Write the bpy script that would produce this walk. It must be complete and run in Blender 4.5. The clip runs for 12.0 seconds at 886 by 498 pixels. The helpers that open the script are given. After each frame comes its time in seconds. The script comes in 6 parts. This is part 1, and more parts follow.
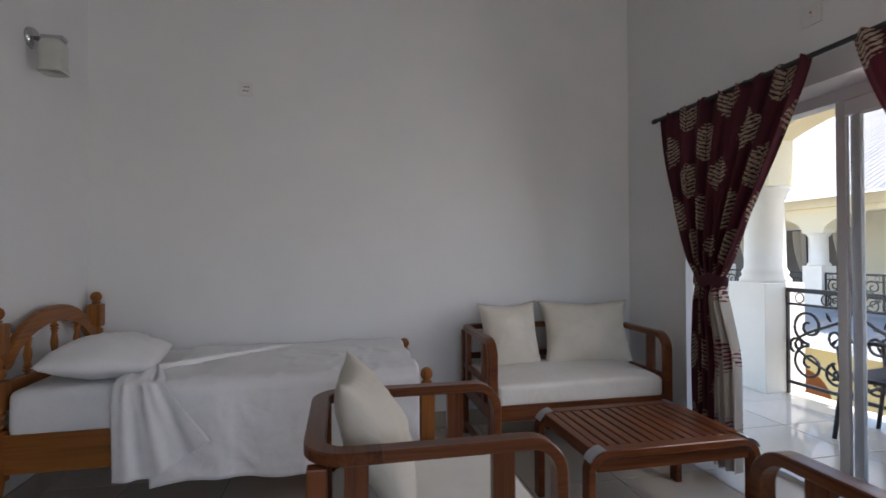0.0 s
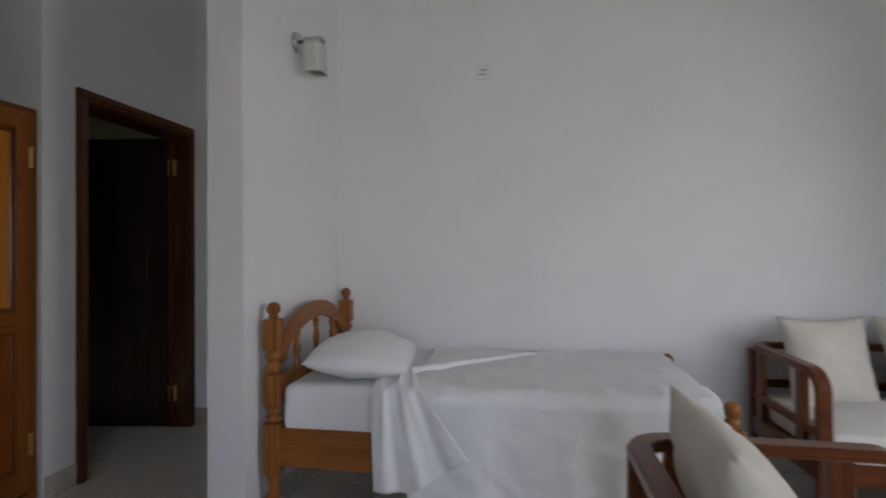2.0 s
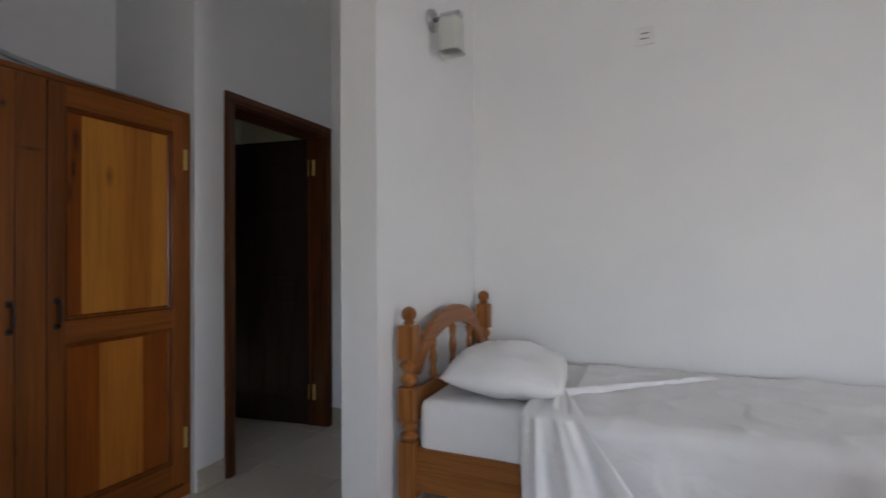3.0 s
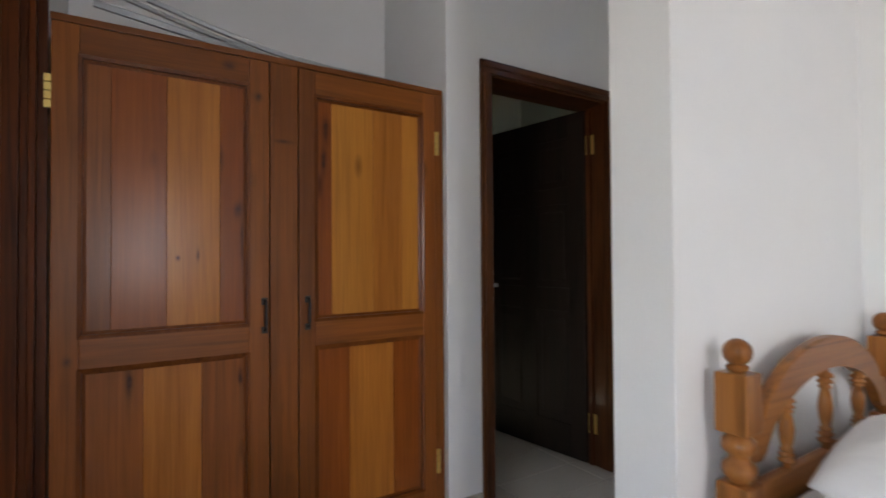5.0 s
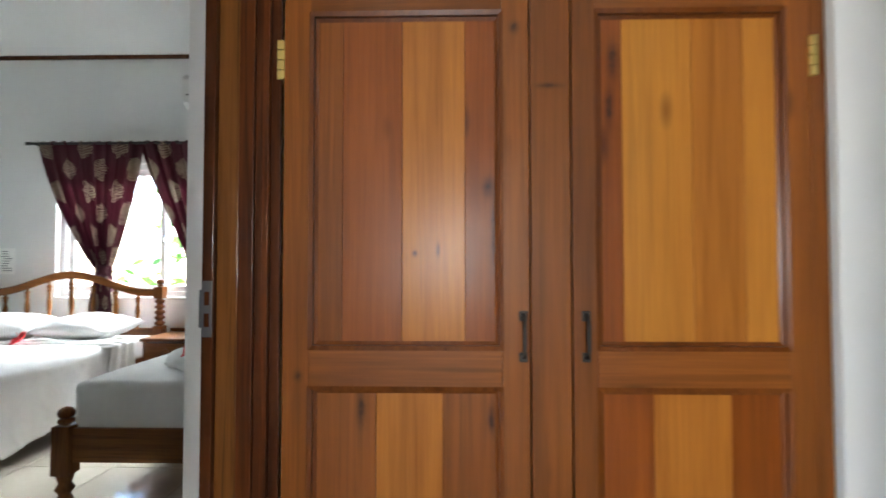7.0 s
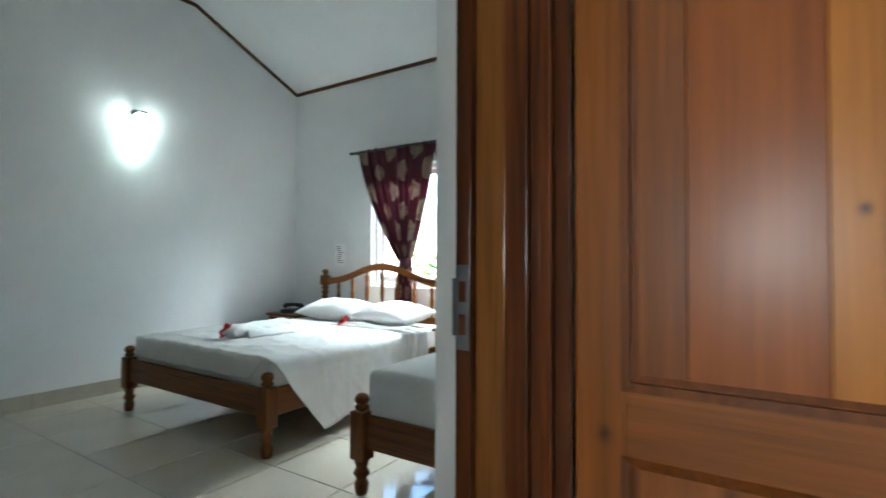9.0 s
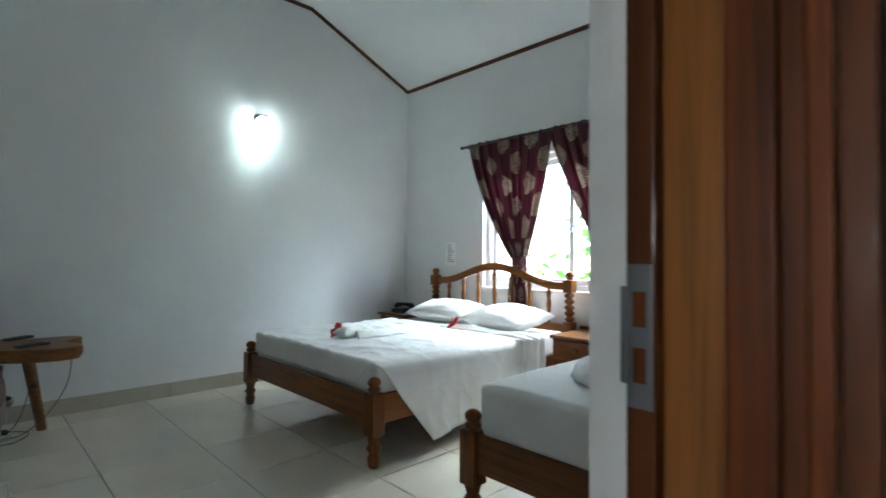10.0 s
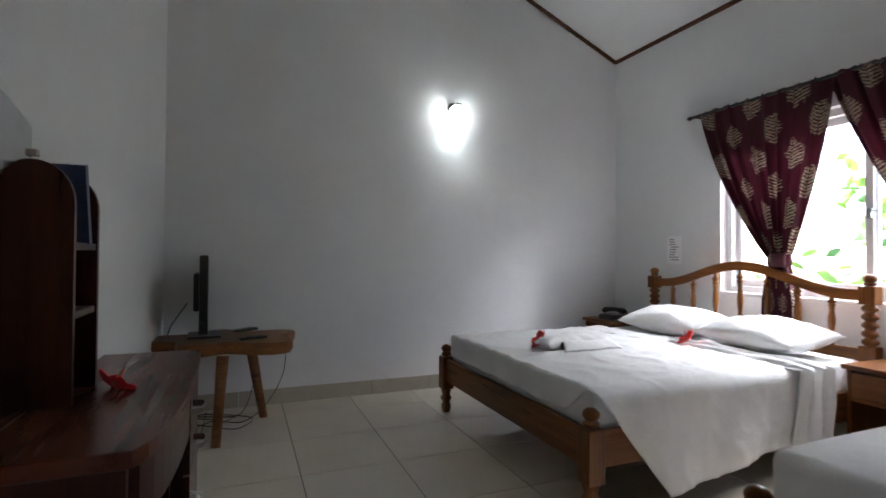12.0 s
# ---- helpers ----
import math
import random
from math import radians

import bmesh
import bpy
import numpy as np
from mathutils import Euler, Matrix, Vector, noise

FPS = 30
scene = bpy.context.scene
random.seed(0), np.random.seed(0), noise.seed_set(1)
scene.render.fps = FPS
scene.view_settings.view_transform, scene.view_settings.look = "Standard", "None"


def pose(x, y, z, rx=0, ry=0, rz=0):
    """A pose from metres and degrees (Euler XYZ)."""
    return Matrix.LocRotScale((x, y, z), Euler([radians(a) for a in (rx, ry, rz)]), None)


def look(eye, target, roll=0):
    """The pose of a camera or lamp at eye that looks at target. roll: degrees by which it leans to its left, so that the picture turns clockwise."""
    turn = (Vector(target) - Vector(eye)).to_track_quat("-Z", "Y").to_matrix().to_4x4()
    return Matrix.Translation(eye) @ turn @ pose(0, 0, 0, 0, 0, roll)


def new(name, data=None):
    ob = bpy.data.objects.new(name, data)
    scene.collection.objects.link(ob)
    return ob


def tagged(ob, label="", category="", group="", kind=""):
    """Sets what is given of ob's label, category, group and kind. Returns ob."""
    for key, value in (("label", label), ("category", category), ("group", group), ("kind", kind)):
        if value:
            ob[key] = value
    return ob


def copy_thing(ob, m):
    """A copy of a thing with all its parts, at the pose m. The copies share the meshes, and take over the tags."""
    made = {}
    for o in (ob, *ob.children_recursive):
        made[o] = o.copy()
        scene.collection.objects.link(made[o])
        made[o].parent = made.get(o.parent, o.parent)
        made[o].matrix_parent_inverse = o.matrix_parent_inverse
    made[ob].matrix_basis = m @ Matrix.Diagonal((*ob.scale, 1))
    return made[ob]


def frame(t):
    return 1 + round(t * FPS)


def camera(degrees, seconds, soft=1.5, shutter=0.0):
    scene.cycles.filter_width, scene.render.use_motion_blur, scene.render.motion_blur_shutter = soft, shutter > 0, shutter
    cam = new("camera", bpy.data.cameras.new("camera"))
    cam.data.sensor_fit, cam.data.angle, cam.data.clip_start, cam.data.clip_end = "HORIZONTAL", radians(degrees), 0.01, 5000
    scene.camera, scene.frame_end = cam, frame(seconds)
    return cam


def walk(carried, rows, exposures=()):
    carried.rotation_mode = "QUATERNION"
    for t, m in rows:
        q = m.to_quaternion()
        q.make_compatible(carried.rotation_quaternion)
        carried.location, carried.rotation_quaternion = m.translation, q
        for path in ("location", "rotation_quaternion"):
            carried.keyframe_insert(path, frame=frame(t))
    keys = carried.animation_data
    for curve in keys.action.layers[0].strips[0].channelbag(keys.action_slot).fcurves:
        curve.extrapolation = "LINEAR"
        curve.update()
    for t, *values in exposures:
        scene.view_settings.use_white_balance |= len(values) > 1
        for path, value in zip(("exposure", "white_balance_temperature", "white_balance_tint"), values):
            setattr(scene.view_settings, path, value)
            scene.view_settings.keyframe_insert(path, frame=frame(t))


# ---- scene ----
cam = camera(83.7, 12.0, soft=1.6, shutter=0.5)
PATH = [
    (0, (0.033, 0.179, 1.219), (0.439, 2.137, 1.239), -0.3),
    (0.5, (-0.071, 0.266, 1.209), (0.331, 2.225, 1.233), -0.2),
    (1, (-0.187, 0.379, 1.209), (0.049, 2.365, 1.236), -0.3),
    (1.5, (-0.254, 0.485, 1.23), (-0.286, 2.484, 1.246), -0.4),
    (2, (-0.306, 0.615, 1.217), (-0.643, 2.586, 1.231), -0.3),
    (2.5, (-0.376, 0.767, 1.221), (-0.943, 2.686, 1.233), -0.3),
    (3, (-0.487, 0.907, 1.212), (-1.304, 2.732, 1.23), -0.3),
    (4.8, (-0.778, 1.481, 1.188), (-2.412, 2.633, 1.216), -0.4),
    (5, (-0.831, 1.508, 1.187), (-2.523, 2.574, 1.221), -0.4),
    (5.5, (-0.951, 1.602, 1.203), (-2.771, 2.431, 1.229), -0.3),
    (6, (-1.075, 1.708, 1.188), (-3.024, 2.155, 1.237), -0.5),
    (6.5, (-1.221, 1.744, 1.178), (-3.212, 1.922, 1.226), -0.2),
    (6.7, (-1.306, 1.748, 1.171), (-3.303, 1.842, 1.225), -0.1),
    (8.3, (-1.828, 1.635, 1.152), (-3.688, 0.903, 1.204), 0.1),
    (8.5, (-1.86, 1.622, 1.144), (-3.678, 0.788, 1.195), 0.2),
    (9, (-1.957, 1.541, 1.129), (-3.633, 0.451, 1.176), 0.2),
    (9.5, (-2.079, 1.451, 1.133), (-3.597, 0.149, 1.178), 0.4),
    (10, (-2.187, 1.335, 1.125), (-3.58, -0.1, 1.168), 0.4),
    (10.5, (-2.28, 1.228, 1.131), (-3.495, -0.361, 1.171), 0.4),
    (11, (-2.345, 1.108, 1.12), (-3.324, -0.636, 1.157), 0.5),
    (11.5, (-2.395, 0.971, 1.115), (-3.24, -0.842, 1.148), 0.5),
    (12, (-2.43, 0.85, 1.119), (-3.182, -1.003, 1.149), 0.4),
]
EXPOSURES = [(0.0, 1.85, 6400, 15), (1.5, 2.1, 6350, 14), (2.5, 2.3, 6300, 13), (3.2, 2.58, 6400, 13), (5.0, 3.3, 6500, 12), (5.5, 3.52, 6500, 11), (6.0, 4.1, 6500, 9), (6.5, 4.35, 6500, 8), (8.5, 4.05, 6000, -4),
             (9.5, 4.2, 5950, -4), (10.5, 3.8, 5850, 1), (11.0, 3.6, 5850, 3), (12.0, 3.7, 6450, 14)]
walk(cam, [(t, look(eye, target, roll)) for t, eye, target, roll in PATH], EXPOSURES)

# ---- world and large lights ----
SUN_EL, SUN_AZ = 75, 160
world = bpy.data.worlds.new("world")
scene.world = world
world.use_nodes = True
wn = world.node_tree
sky = wn.nodes.new("ShaderNodeTexSky")
sky.sky_type = "NISHITA"
sky.sun_disc = False
sky.sun_elevation, sky.sun_rotation = radians(SUN_EL), radians(SUN_AZ)
wn.nodes["Background"].inputs["Strength"].default_value = 0.15
wn.links.new(sky.outputs[0], wn.nodes["Background"].inputs[0])
sun_data = bpy.data.lights.new("sun", "SUN")
sun_data.energy, sun_data.angle, sun_data.color = 3.5, radians(0.5), (1.0, 0.95, 0.86)
sun = new("sun", sun_data)
sun.matrix_world = look((0, 0, 0), (-math.sin(radians(SUN_AZ)) * math.cos(radians(SUN_EL)), -math.cos(radians(SUN_AZ)) * math.cos(radians(SUN_EL)), -math.sin(radians(SUN_EL))))


def sky_opening(name, m, w, h, power, color, spread=180):
    """Daylight that enters through an opening."""
    d = bpy.data.lights.new(name, "AREA")
    d.shape, d.size, d.size_y, d.energy, d.color = "RECTANGLE", w, h, power, color
    d.spread = radians(spread)
    ob = new(name, d)
    ob.matrix_world = m
    return ob


sky_opening("balcony_daylight", look((2.34, 1.45, 1.47), (0.0, 1.5, 1.2)), 0.78, 1.0, 4.9, (1.0, 0.965, 0.985), 145)
# no south window is seen; this added lamp brightens the corridor side
sky_opening("assumed_south_daylight", look((0.55, -2.08, 1.5), (0.0, 1.5, 1.1)), 1.6, 1.1, 4.1, (1.0, 0.965, 0.985))
sky_opening("window_daylight", look((-7.5, -1.0, 3.0), (-4.0, -1.2, 0.9)), 2.6, 0.8, 39, (0.96, 0.98, 1.0))

# ---- materials ----


def node(nt, kind, **values):
    n = nt.nodes.new(kind)
    for k, v in values.items():
        n.inputs[k].default_value = v
    return n


def blank(name, rough=0.6, metal=0.0):
    m = bpy.data.materials.new(name)
    m.use_nodes = True
    b = m.node_tree.nodes["Principled BSDF"]
    b.inputs["Roughness"].default_value = rough
    b.inputs["Metallic"].default_value = metal
    return m, m.node_tree, b


def mapped(nt, scale, source="Object"):
    tc = nt.nodes.new("ShaderNodeTexCoord")
    mp = nt.nodes.new("ShaderNodeMapping")
    mp.inputs["Scale"].default_value = scale
    nt.links.new(tc.outputs[source], mp.inputs["Vector"])
    return mp.outputs["Vector"]


def ramp(nt, fac, stops):
    r = nt.nodes.new("ShaderNodeValToRGB")
    els = r.color_ramp.elements
    while len(els) < len(stops):
        els.new(0.5)
    for e, (p, c) in zip(els, stops):
        e.position, e.color = p, (*c, 1)
    nt.links.new(fac, r.inputs["Fac"])
    return r.outputs["Color"]


def bumped(nt, b, height, strength, distance=0.01):
    bp = node(nt, "ShaderNodeBump", Strength=strength, Distance=distance)
    nt.links.new(height, bp.inputs["Height"])
    nt.links.new(bp.outputs[0], b.inputs["Normal"])


def mixed(nt, a, b, fac, mode="MIX"):
    m = nt.nodes.new("ShaderNodeMix")
    m.data_type, m.blend_type = "RGBA", mode
    for socket, v in ((m.inputs[6], a), (m.inputs[7], b), (m.inputs[0], fac)):
        if isinstance(v, (int, float)):
            socket.default_value = v
        elif isinstance(v, tuple):
            socket.default_value = (*v, 1)
        else:
            nt.links.new(v, socket)
    return m.outputs[2]


def noise_of(nt, vec, scale, detail=4.0, rough=0.55, distortion=0.0):
    n = node(nt, "ShaderNodeTexNoise", Scale=scale, Detail=detail, Roughness=rough, Distortion=distortion)
    nt.links.new(vec, n.inputs["Vector"])
    return n.outputs[0]


def math_of(nt, op, a, b=None, c=None):
    m = nt.nodes.new("ShaderNodeMath")
    m.operation = op
    for i, v in enumerate((a, b, c)):
        if v is None:
            continue
        if isinstance(v, (int, float)):
            m.inputs[i].default_value = v
        else:
            nt.links.new(v, m.inputs[i])
    return m.outputs[0]


def grained(name, low, high, scale=6.0, fine=90.0, rough=0.6, bump=0.1, metal=0.0, spread=0.0):
    """A plain surface with mottling at two scales."""
    m, nt, b = blank(name, rough, metal)
    v = mapped(nt, (1, 1, 1))
    a = noise_of(nt, v, scale)
    f = noise_of(nt, v, fine, 3)
    col = mixed(nt, ramp(nt, a, [(0.3, low), (0.7, high)]), ramp(nt, f, [(0.3, low), (0.7, high)]), 0.3)
    if spread:
        info = nt.nodes.new("ShaderNodeObjectInfo")
        k = math_of(nt, "MULTIPLY_ADD", info.outputs["Random"], spread, 1 - spread / 2)
        hv = nt.nodes.new("ShaderNodeHueSaturation")
        nt.links.new(k, hv.inputs["Value"])
        nt.links.new(col, hv.inputs["Color"])
        col = hv.outputs[0]
    nt.links.new(col, b.inputs["Base Color"])
    r = math_of(nt, "MULTIPLY_ADD", a, 0.16, rough - 0.08)
    nt.links.new(r, b.inputs["Roughness"])
    if bump:
        bumped(nt, b, f, bump, 0.004)
    return m


def wood(name, dark, light, axis, rough=0.35, spread=0.35, knots=True, coat=0.25, fine=1.0, calm=0.0, gloss=0.09):
    m, nt, b = blank(name, rough)
    sc = [22.0 * fine, 22.0 * fine, 22.0 * fine]
    sc[axis] = 1.1
    info = nt.nodes.new("ShaderNodeObjectInfo")
    tc = nt.nodes.new("ShaderNodeTexCoord")
    shift = nt.nodes.new("ShaderNodeVectorMath")
    shift.operation = "MULTIPLY_ADD"
    nt.links.new(info.outputs["Random"], shift.inputs[0])
    shift.inputs[1].default_value = (31.0, 17.0, 23.0)
    nt.links.new(tc.outputs["Object"], shift.inputs[2])
    mp = nt.nodes.new("ShaderNodeMapping")
    mp.inputs["Scale"].default_value = sc
    nt.links.new(shift.outputs[0], mp.inputs["Vector"])
    vec = mp.outputs["Vector"]
    g0 = noise_of(nt, vec, 1.0, 6, 0.62, 0.6)
    mpf = nt.nodes.new("ShaderNodeMapping")
    sf = [130.0 * fine, 130.0 * fine, 130.0 * fine]
    sf[axis] = 3.5
    mpf.inputs["Scale"].default_value = sf
    nt.links.new(shift.outputs[0], mpf.inputs["Vector"])
    g1 = noise_of(nt, mpf.outputs["Vector"], 1.0, 4, 0.6, 0.2)
    g = math_of(nt, "MULTIPLY_ADD", g1, 0.5, math_of(nt, "MULTIPLY", g0, 0.5))
    mp2 = nt.nodes.new("ShaderNodeMapping")
    s2 = [5.0, 5.0, 5.0]
    s2[axis] = 0.7
    mp2.inputs["Scale"].default_value = s2
    nt.links.new(shift.outputs[0], mp2.inputs["Vector"])
    big = noise_of(nt, mp2.outputs["Vector"], 1.0, 2, 0.5, 0.8)
    mid = tuple((p + q) / 2 for p, q in zip(dark, light))
    col = mixed(nt, ramp(nt, g, [(0.36, tuple(c * 0.65 * (1 - calm) + q * calm for c, q in zip(dark, mid))), (0.5, mid), (0.64, light)]), ramp(nt, big, [(0.3, dark), (0.7, light)]), 0.45)
    if knots:
        kn = node(nt, "ShaderNodeTexVoronoi", Scale=1.0)
        mp3 = nt.nodes.new("ShaderNodeMapping")
        s3 = [7.0, 7.0, 7.0]
        s3[axis] = 2.6
        mp3.inputs["Scale"].default_value = s3
        nt.links.new(shift.outputs[0], mp3.inputs["Vector"])
        nt.links.new(mp3.outputs["Vector"], kn.inputs["Vector"])
        kf = ramp(nt, kn.outputs["Distance"], [(0.05, (1, 1, 1)), (0.16, (0, 0, 0))])
        col = mixed(nt, col, tuple(c * 0.35 for c in dark), math_of(nt, "MULTIPLY", kf, 0.7))
    mp4 = nt.nodes.new("ShaderNodeMapping")
    s4 = [26.0, 26.0, 26.0]
    s4[axis] = 0.9
    mp4.inputs["Scale"].default_value = s4
    nt.links.new(shift.outputs[0], mp4.inputs["Vector"])
    streak = ramp(nt, noise_of(nt, mp4.outputs["Vector"], 1.0, 3, 0.5, 1.6), [(0.52, (0, 0, 0)), (0.72, (1, 1, 1))])
    col = mixed(nt, col, tuple(c * 0.4 for c in dark), math_of(nt, "MULTIPLY", streak, (0.6 if fine > 0.5 else 0.12) * (1 - calm)))
    hv = nt.nodes.new("ShaderNodeHueSaturation")
    nt.links.new(math_of(nt, "MULTIPLY_ADD", info.outputs["Random"], spread, 1 - spread / 2), hv.inputs["Value"])
    nt.links.new(col, hv.inputs["Color"])
    nt.links.new(hv.outputs[0], b.inputs["Base Color"])
    nt.links.new(math_of(nt, "MULTIPLY_ADD", g, 0.2, rough - 0.1), b.inputs["Roughness"])
    b.inputs["Specular IOR Level"].default_value = 0.15
    b.inputs["Coat Weight"].default_value = coat
    b.inputs["Coat Roughness"].default_value = gloss
    bumped(nt, b, g, 0.22 * (1 - 0.7 * calm), 0.004)
    if fine > 0.5 and not calm:
        nt.links.new(b.inputs["Normal"].links[0].from_socket, b.inputs["Coat Normal"])
    return m


def cloth(name, low, high, weave=700.0, rough=0.9):
    m, nt, b = blank(name, rough)
    v = mapped(nt, (1, 1, 1))
    a = noise_of(nt, v, 5.0, 4)
    w = noise_of(nt, v, weave, 2)
    nt.links.new(ramp(nt, a, [(0.3, low), (0.7, high)]), b.inputs["Base Color"])
    crease = noise_of(nt, mapped(nt, (9, 14, 11)), 1.0, 5, 0.6, 1.2)
    fine = noise_of(nt, mapped(nt, (4, 5, 4)), 1.0, 2, 0.5, 1.0)
    line = math_of(nt, "POWER", math_of(nt, "SUBTRACT", 1.0, math_of(nt, "ABSOLUTE", math_of(nt, "MULTIPLY_ADD", fine, 4.0, -2.0))), 3.0)
    h = math_of(nt, "MULTIPLY_ADD", w, 0.15, math_of(nt, "MULTIPLY_ADD", math_of(nt, "MAXIMUM", line, 0.0), 0.07, crease))
    bumped(nt, b, h, 0.45, 0.014)
    b.inputs["Sheen Weight"].default_value = 0.15
    return m


def damask(name, ground, motif):
    """Woven curtain cloth with rows of feathery leaf medallions."""
    m, nt, b = blank(name, 0.85)
    uv = nt.nodes.new("ShaderNodeTexCoord")
    sp = nt.nodes.new("ShaderNodeSeparateXYZ")
    nt.links.new(uv.outputs["UV"], sp.inputs[0])
    cu = math_of(nt, "DIVIDE", sp.outputs[0], 0.215)
    col_id = math_of(nt, "FLOOR", cu)
    fx = math_of(nt, "SUBTRACT", math_of(nt, "FRACT", cu), 0.5)
    odd = math_of(nt, "MULTIPLY", math_of(nt, "MODULO", col_id, 2.0), 0.5)
    cv = math_of(nt, "ADD", math_of(nt, "DIVIDE", sp.outputs[1], 0.40), odd)
    fy = math_of(nt, "SUBTRACT", math_of(nt, "FRACT", cv), 0.5)
    ax = math_of(nt, "ABSOLUTE", fx)
    nz = noise_of(nt, mapped(nt, (48, 110, 60), "UV"), 1.0, 2)
    half = math_of(nt, "SUBTRACT", 0.41, math_of(nt, "MULTIPLY", math_of(nt, "MULTIPLY", fy, fy), 5.6))
    half = math_of(nt, "MULTIPLY_ADD", nz, 0.5, math_of(nt, "SUBTRACT", half, 0.25))
    inside = math_of(nt, "GREATER_THAN", half, ax)
    strokes = math_of(nt, "SINE", math_of(nt, "MULTIPLY_ADD", nz, 9.0, math_of(nt, "MULTIPLY", math_of(nt, "SUBTRACT", fy, math_of(nt, "MULTIPLY", ax, 0.28)), 112.0)))
    stripe = math_of(nt, "GREATER_THAN", strokes, -0.2)
    core = math_of(nt, "GREATER_THAN", math_of(nt, "ADD", ax, math_of(nt, "MULTIPLY", nz, 0.02)), 0.018)
    f = math_of(nt, "MULTIPLY", math_of(nt, "MULTIPLY", inside, stripe), core)
    var = noise_of(nt, mapped(nt, (3, 3, 3), "UV"), 1.0, 3)
    g = ramp(nt, var, [(0.3, tuple(c * 0.8 for c in ground)), (0.7, tuple(c * 1.15 for c in ground))])
    nt.links.new(mixed(nt, g, motif, f), b.inputs["Base Color"])
    weave = noise_of(nt, mapped(nt, (600, 600, 600), "UV"), 1.0, 2)
    bumped(nt, b, math_of(nt, "MULTIPLY_ADD", f, 0.6, weave), 0.2, 0.003)
    tr = nt.nodes.new("ShaderNodeBsdfTranslucent")
    nt.links.new(mixed(nt, g, motif, f), tr.inputs[0])
    mx = nt.nodes.new("ShaderNodeMixShader")
    mx.inputs[0].default_value = 0.05
    out = nt.nodes["Material Output"]
    nt.links.new(b.outputs[0], mx.inputs[1])
    nt.links.new(tr.outputs[0], mx.inputs[2])
    nt.links.new(mx.outputs[0], out.inputs[0])
    return m


def metal(name, color, rough):
    return grained(name, tuple(c * 0.85 for c in color), color, 12, 200, rough, 0.05, 1.0)


def glass(name, rough=0.0, tint=(1, 1, 1)):
    m, nt, b = blank(name, rough)
    b.inputs["Base Color"].default_value = (*tint, 1)
    b.inputs["Transmission Weight"].default_value = 1.0
    b.inputs["IOR"].default_value = 1.45
    return m


def glow(name, color, strength):
    m, nt, b = blank(name)
    b.inputs["Base Color"].default_value = (*color, 1)
    b.inputs["Emission Color"].default_value = (*color, 1)
    b.inputs["Emission Strength"].default_value = strength
    return m


WALL = grained("wall_paint", (0.74, 0.75, 0.75), (0.80, 0.80, 0.795), 2.2, 160, 0.62, 0.12)
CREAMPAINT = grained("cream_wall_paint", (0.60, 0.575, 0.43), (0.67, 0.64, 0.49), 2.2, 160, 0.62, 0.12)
CEILING = grained("ceiling_paint", (0.76, 0.775, 0.77), (0.80, 0.81, 0.80), 2.0, 120, 0.7, 0.08)
TILE = grained("floor_tile_glaze", (0.60, 0.55, 0.455), (0.67, 0.615, 0.52), 3.0, 40, 0.085, 0.012, 0.0, 0.06)
GROUT = grained("tile_grout", (0.13, 0.115, 0.10), (0.19, 0.17, 0.15), 14, 220, 0.9, 0.3)
SKIRT = grained("skirting_tile", (0.40, 0.36, 0.295), (0.48, 0.44, 0.365), 5, 60, 0.25, 0.02, 0.0, 0.08)
PINE = [wood("varnished_pine_%d" % i, (0.17, 0.055, 0.014), (0.38, 0.148, 0.036), i, 0.33, 0.25, False) for i in range(3)]
BEDWOOD = [wood("amber_bed_wood_%d" % i, (0.10, 0.031, 0.007), (0.25, 0.090, 0.020), i, 0.3, 0.25, False) for i in range(3)]
TEAK = [wood("red_brown_teak_%d" % i, (0.075, 0.021, 0.008), (0.19, 0.062, 0.021), i, 0.32, 0.2, False) for i in range(3)]
FRAMEW = [wood("dark_frame_timber_%d" % i, (0.035, 0.010, 0.004), (0.15, 0.050, 0.014), i, 0.4, 0.3, False) for i in range(3)]
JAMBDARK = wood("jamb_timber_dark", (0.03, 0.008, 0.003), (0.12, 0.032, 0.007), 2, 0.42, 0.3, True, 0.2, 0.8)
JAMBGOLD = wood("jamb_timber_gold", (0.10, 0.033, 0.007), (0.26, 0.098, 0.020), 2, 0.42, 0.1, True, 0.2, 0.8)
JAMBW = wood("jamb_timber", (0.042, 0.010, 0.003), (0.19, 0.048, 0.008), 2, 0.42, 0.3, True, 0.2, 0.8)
STILE = [wood("wardrobe_frame_timber_%d" % i, (0.135, 0.038, 0.006), (0.324, 0.102, 0.017), i, 0.4, 0.22, True, 0.3, 1.0, 0.45, 0.3) for i in range(3)]
# darker than the stiles: the dark panel grooves are put into this colour
MOULD = wood("wardrobe_moulding_groove_dark", (0.091, 0.022, 0.003), (0.254, 0.071, 0.010), 2, 0.36, 0.15, False, 0.35, 1.0, 0.4, 0.25)
PLANK_RED = wood("wardrobe_plank_red", (0.184, 0.040, 0.005), (0.399, 0.105, 0.012), 2, 0.4, 0.2, True, 0.38, 1.0, 0.5, 0.25)
PLANK_GOLD = wood("wardrobe_plank_gold", (0.46, 0.158, 0.021), (0.66, 0.285, 0.044), 2, 0.4, 0.12, True, 0.38, 1.0, 0.5, 0.25)
PLANK_TAN = wood("wardrobe_plank_tan", (0.314, 0.099, 0.014), (0.583, 0.215, 0.031), 2, 0.4, 0.15, True, 0.38, 1.0, 0.5, 0.25)
PLANK_DARK = wood("wardrobe_plank_dark", (0.144, 0.041, 0.007), (0.344, 0.105, 0.018), 2, 0.4, 0.2, True, 0.38, 1.0, 0.5, 0.25)


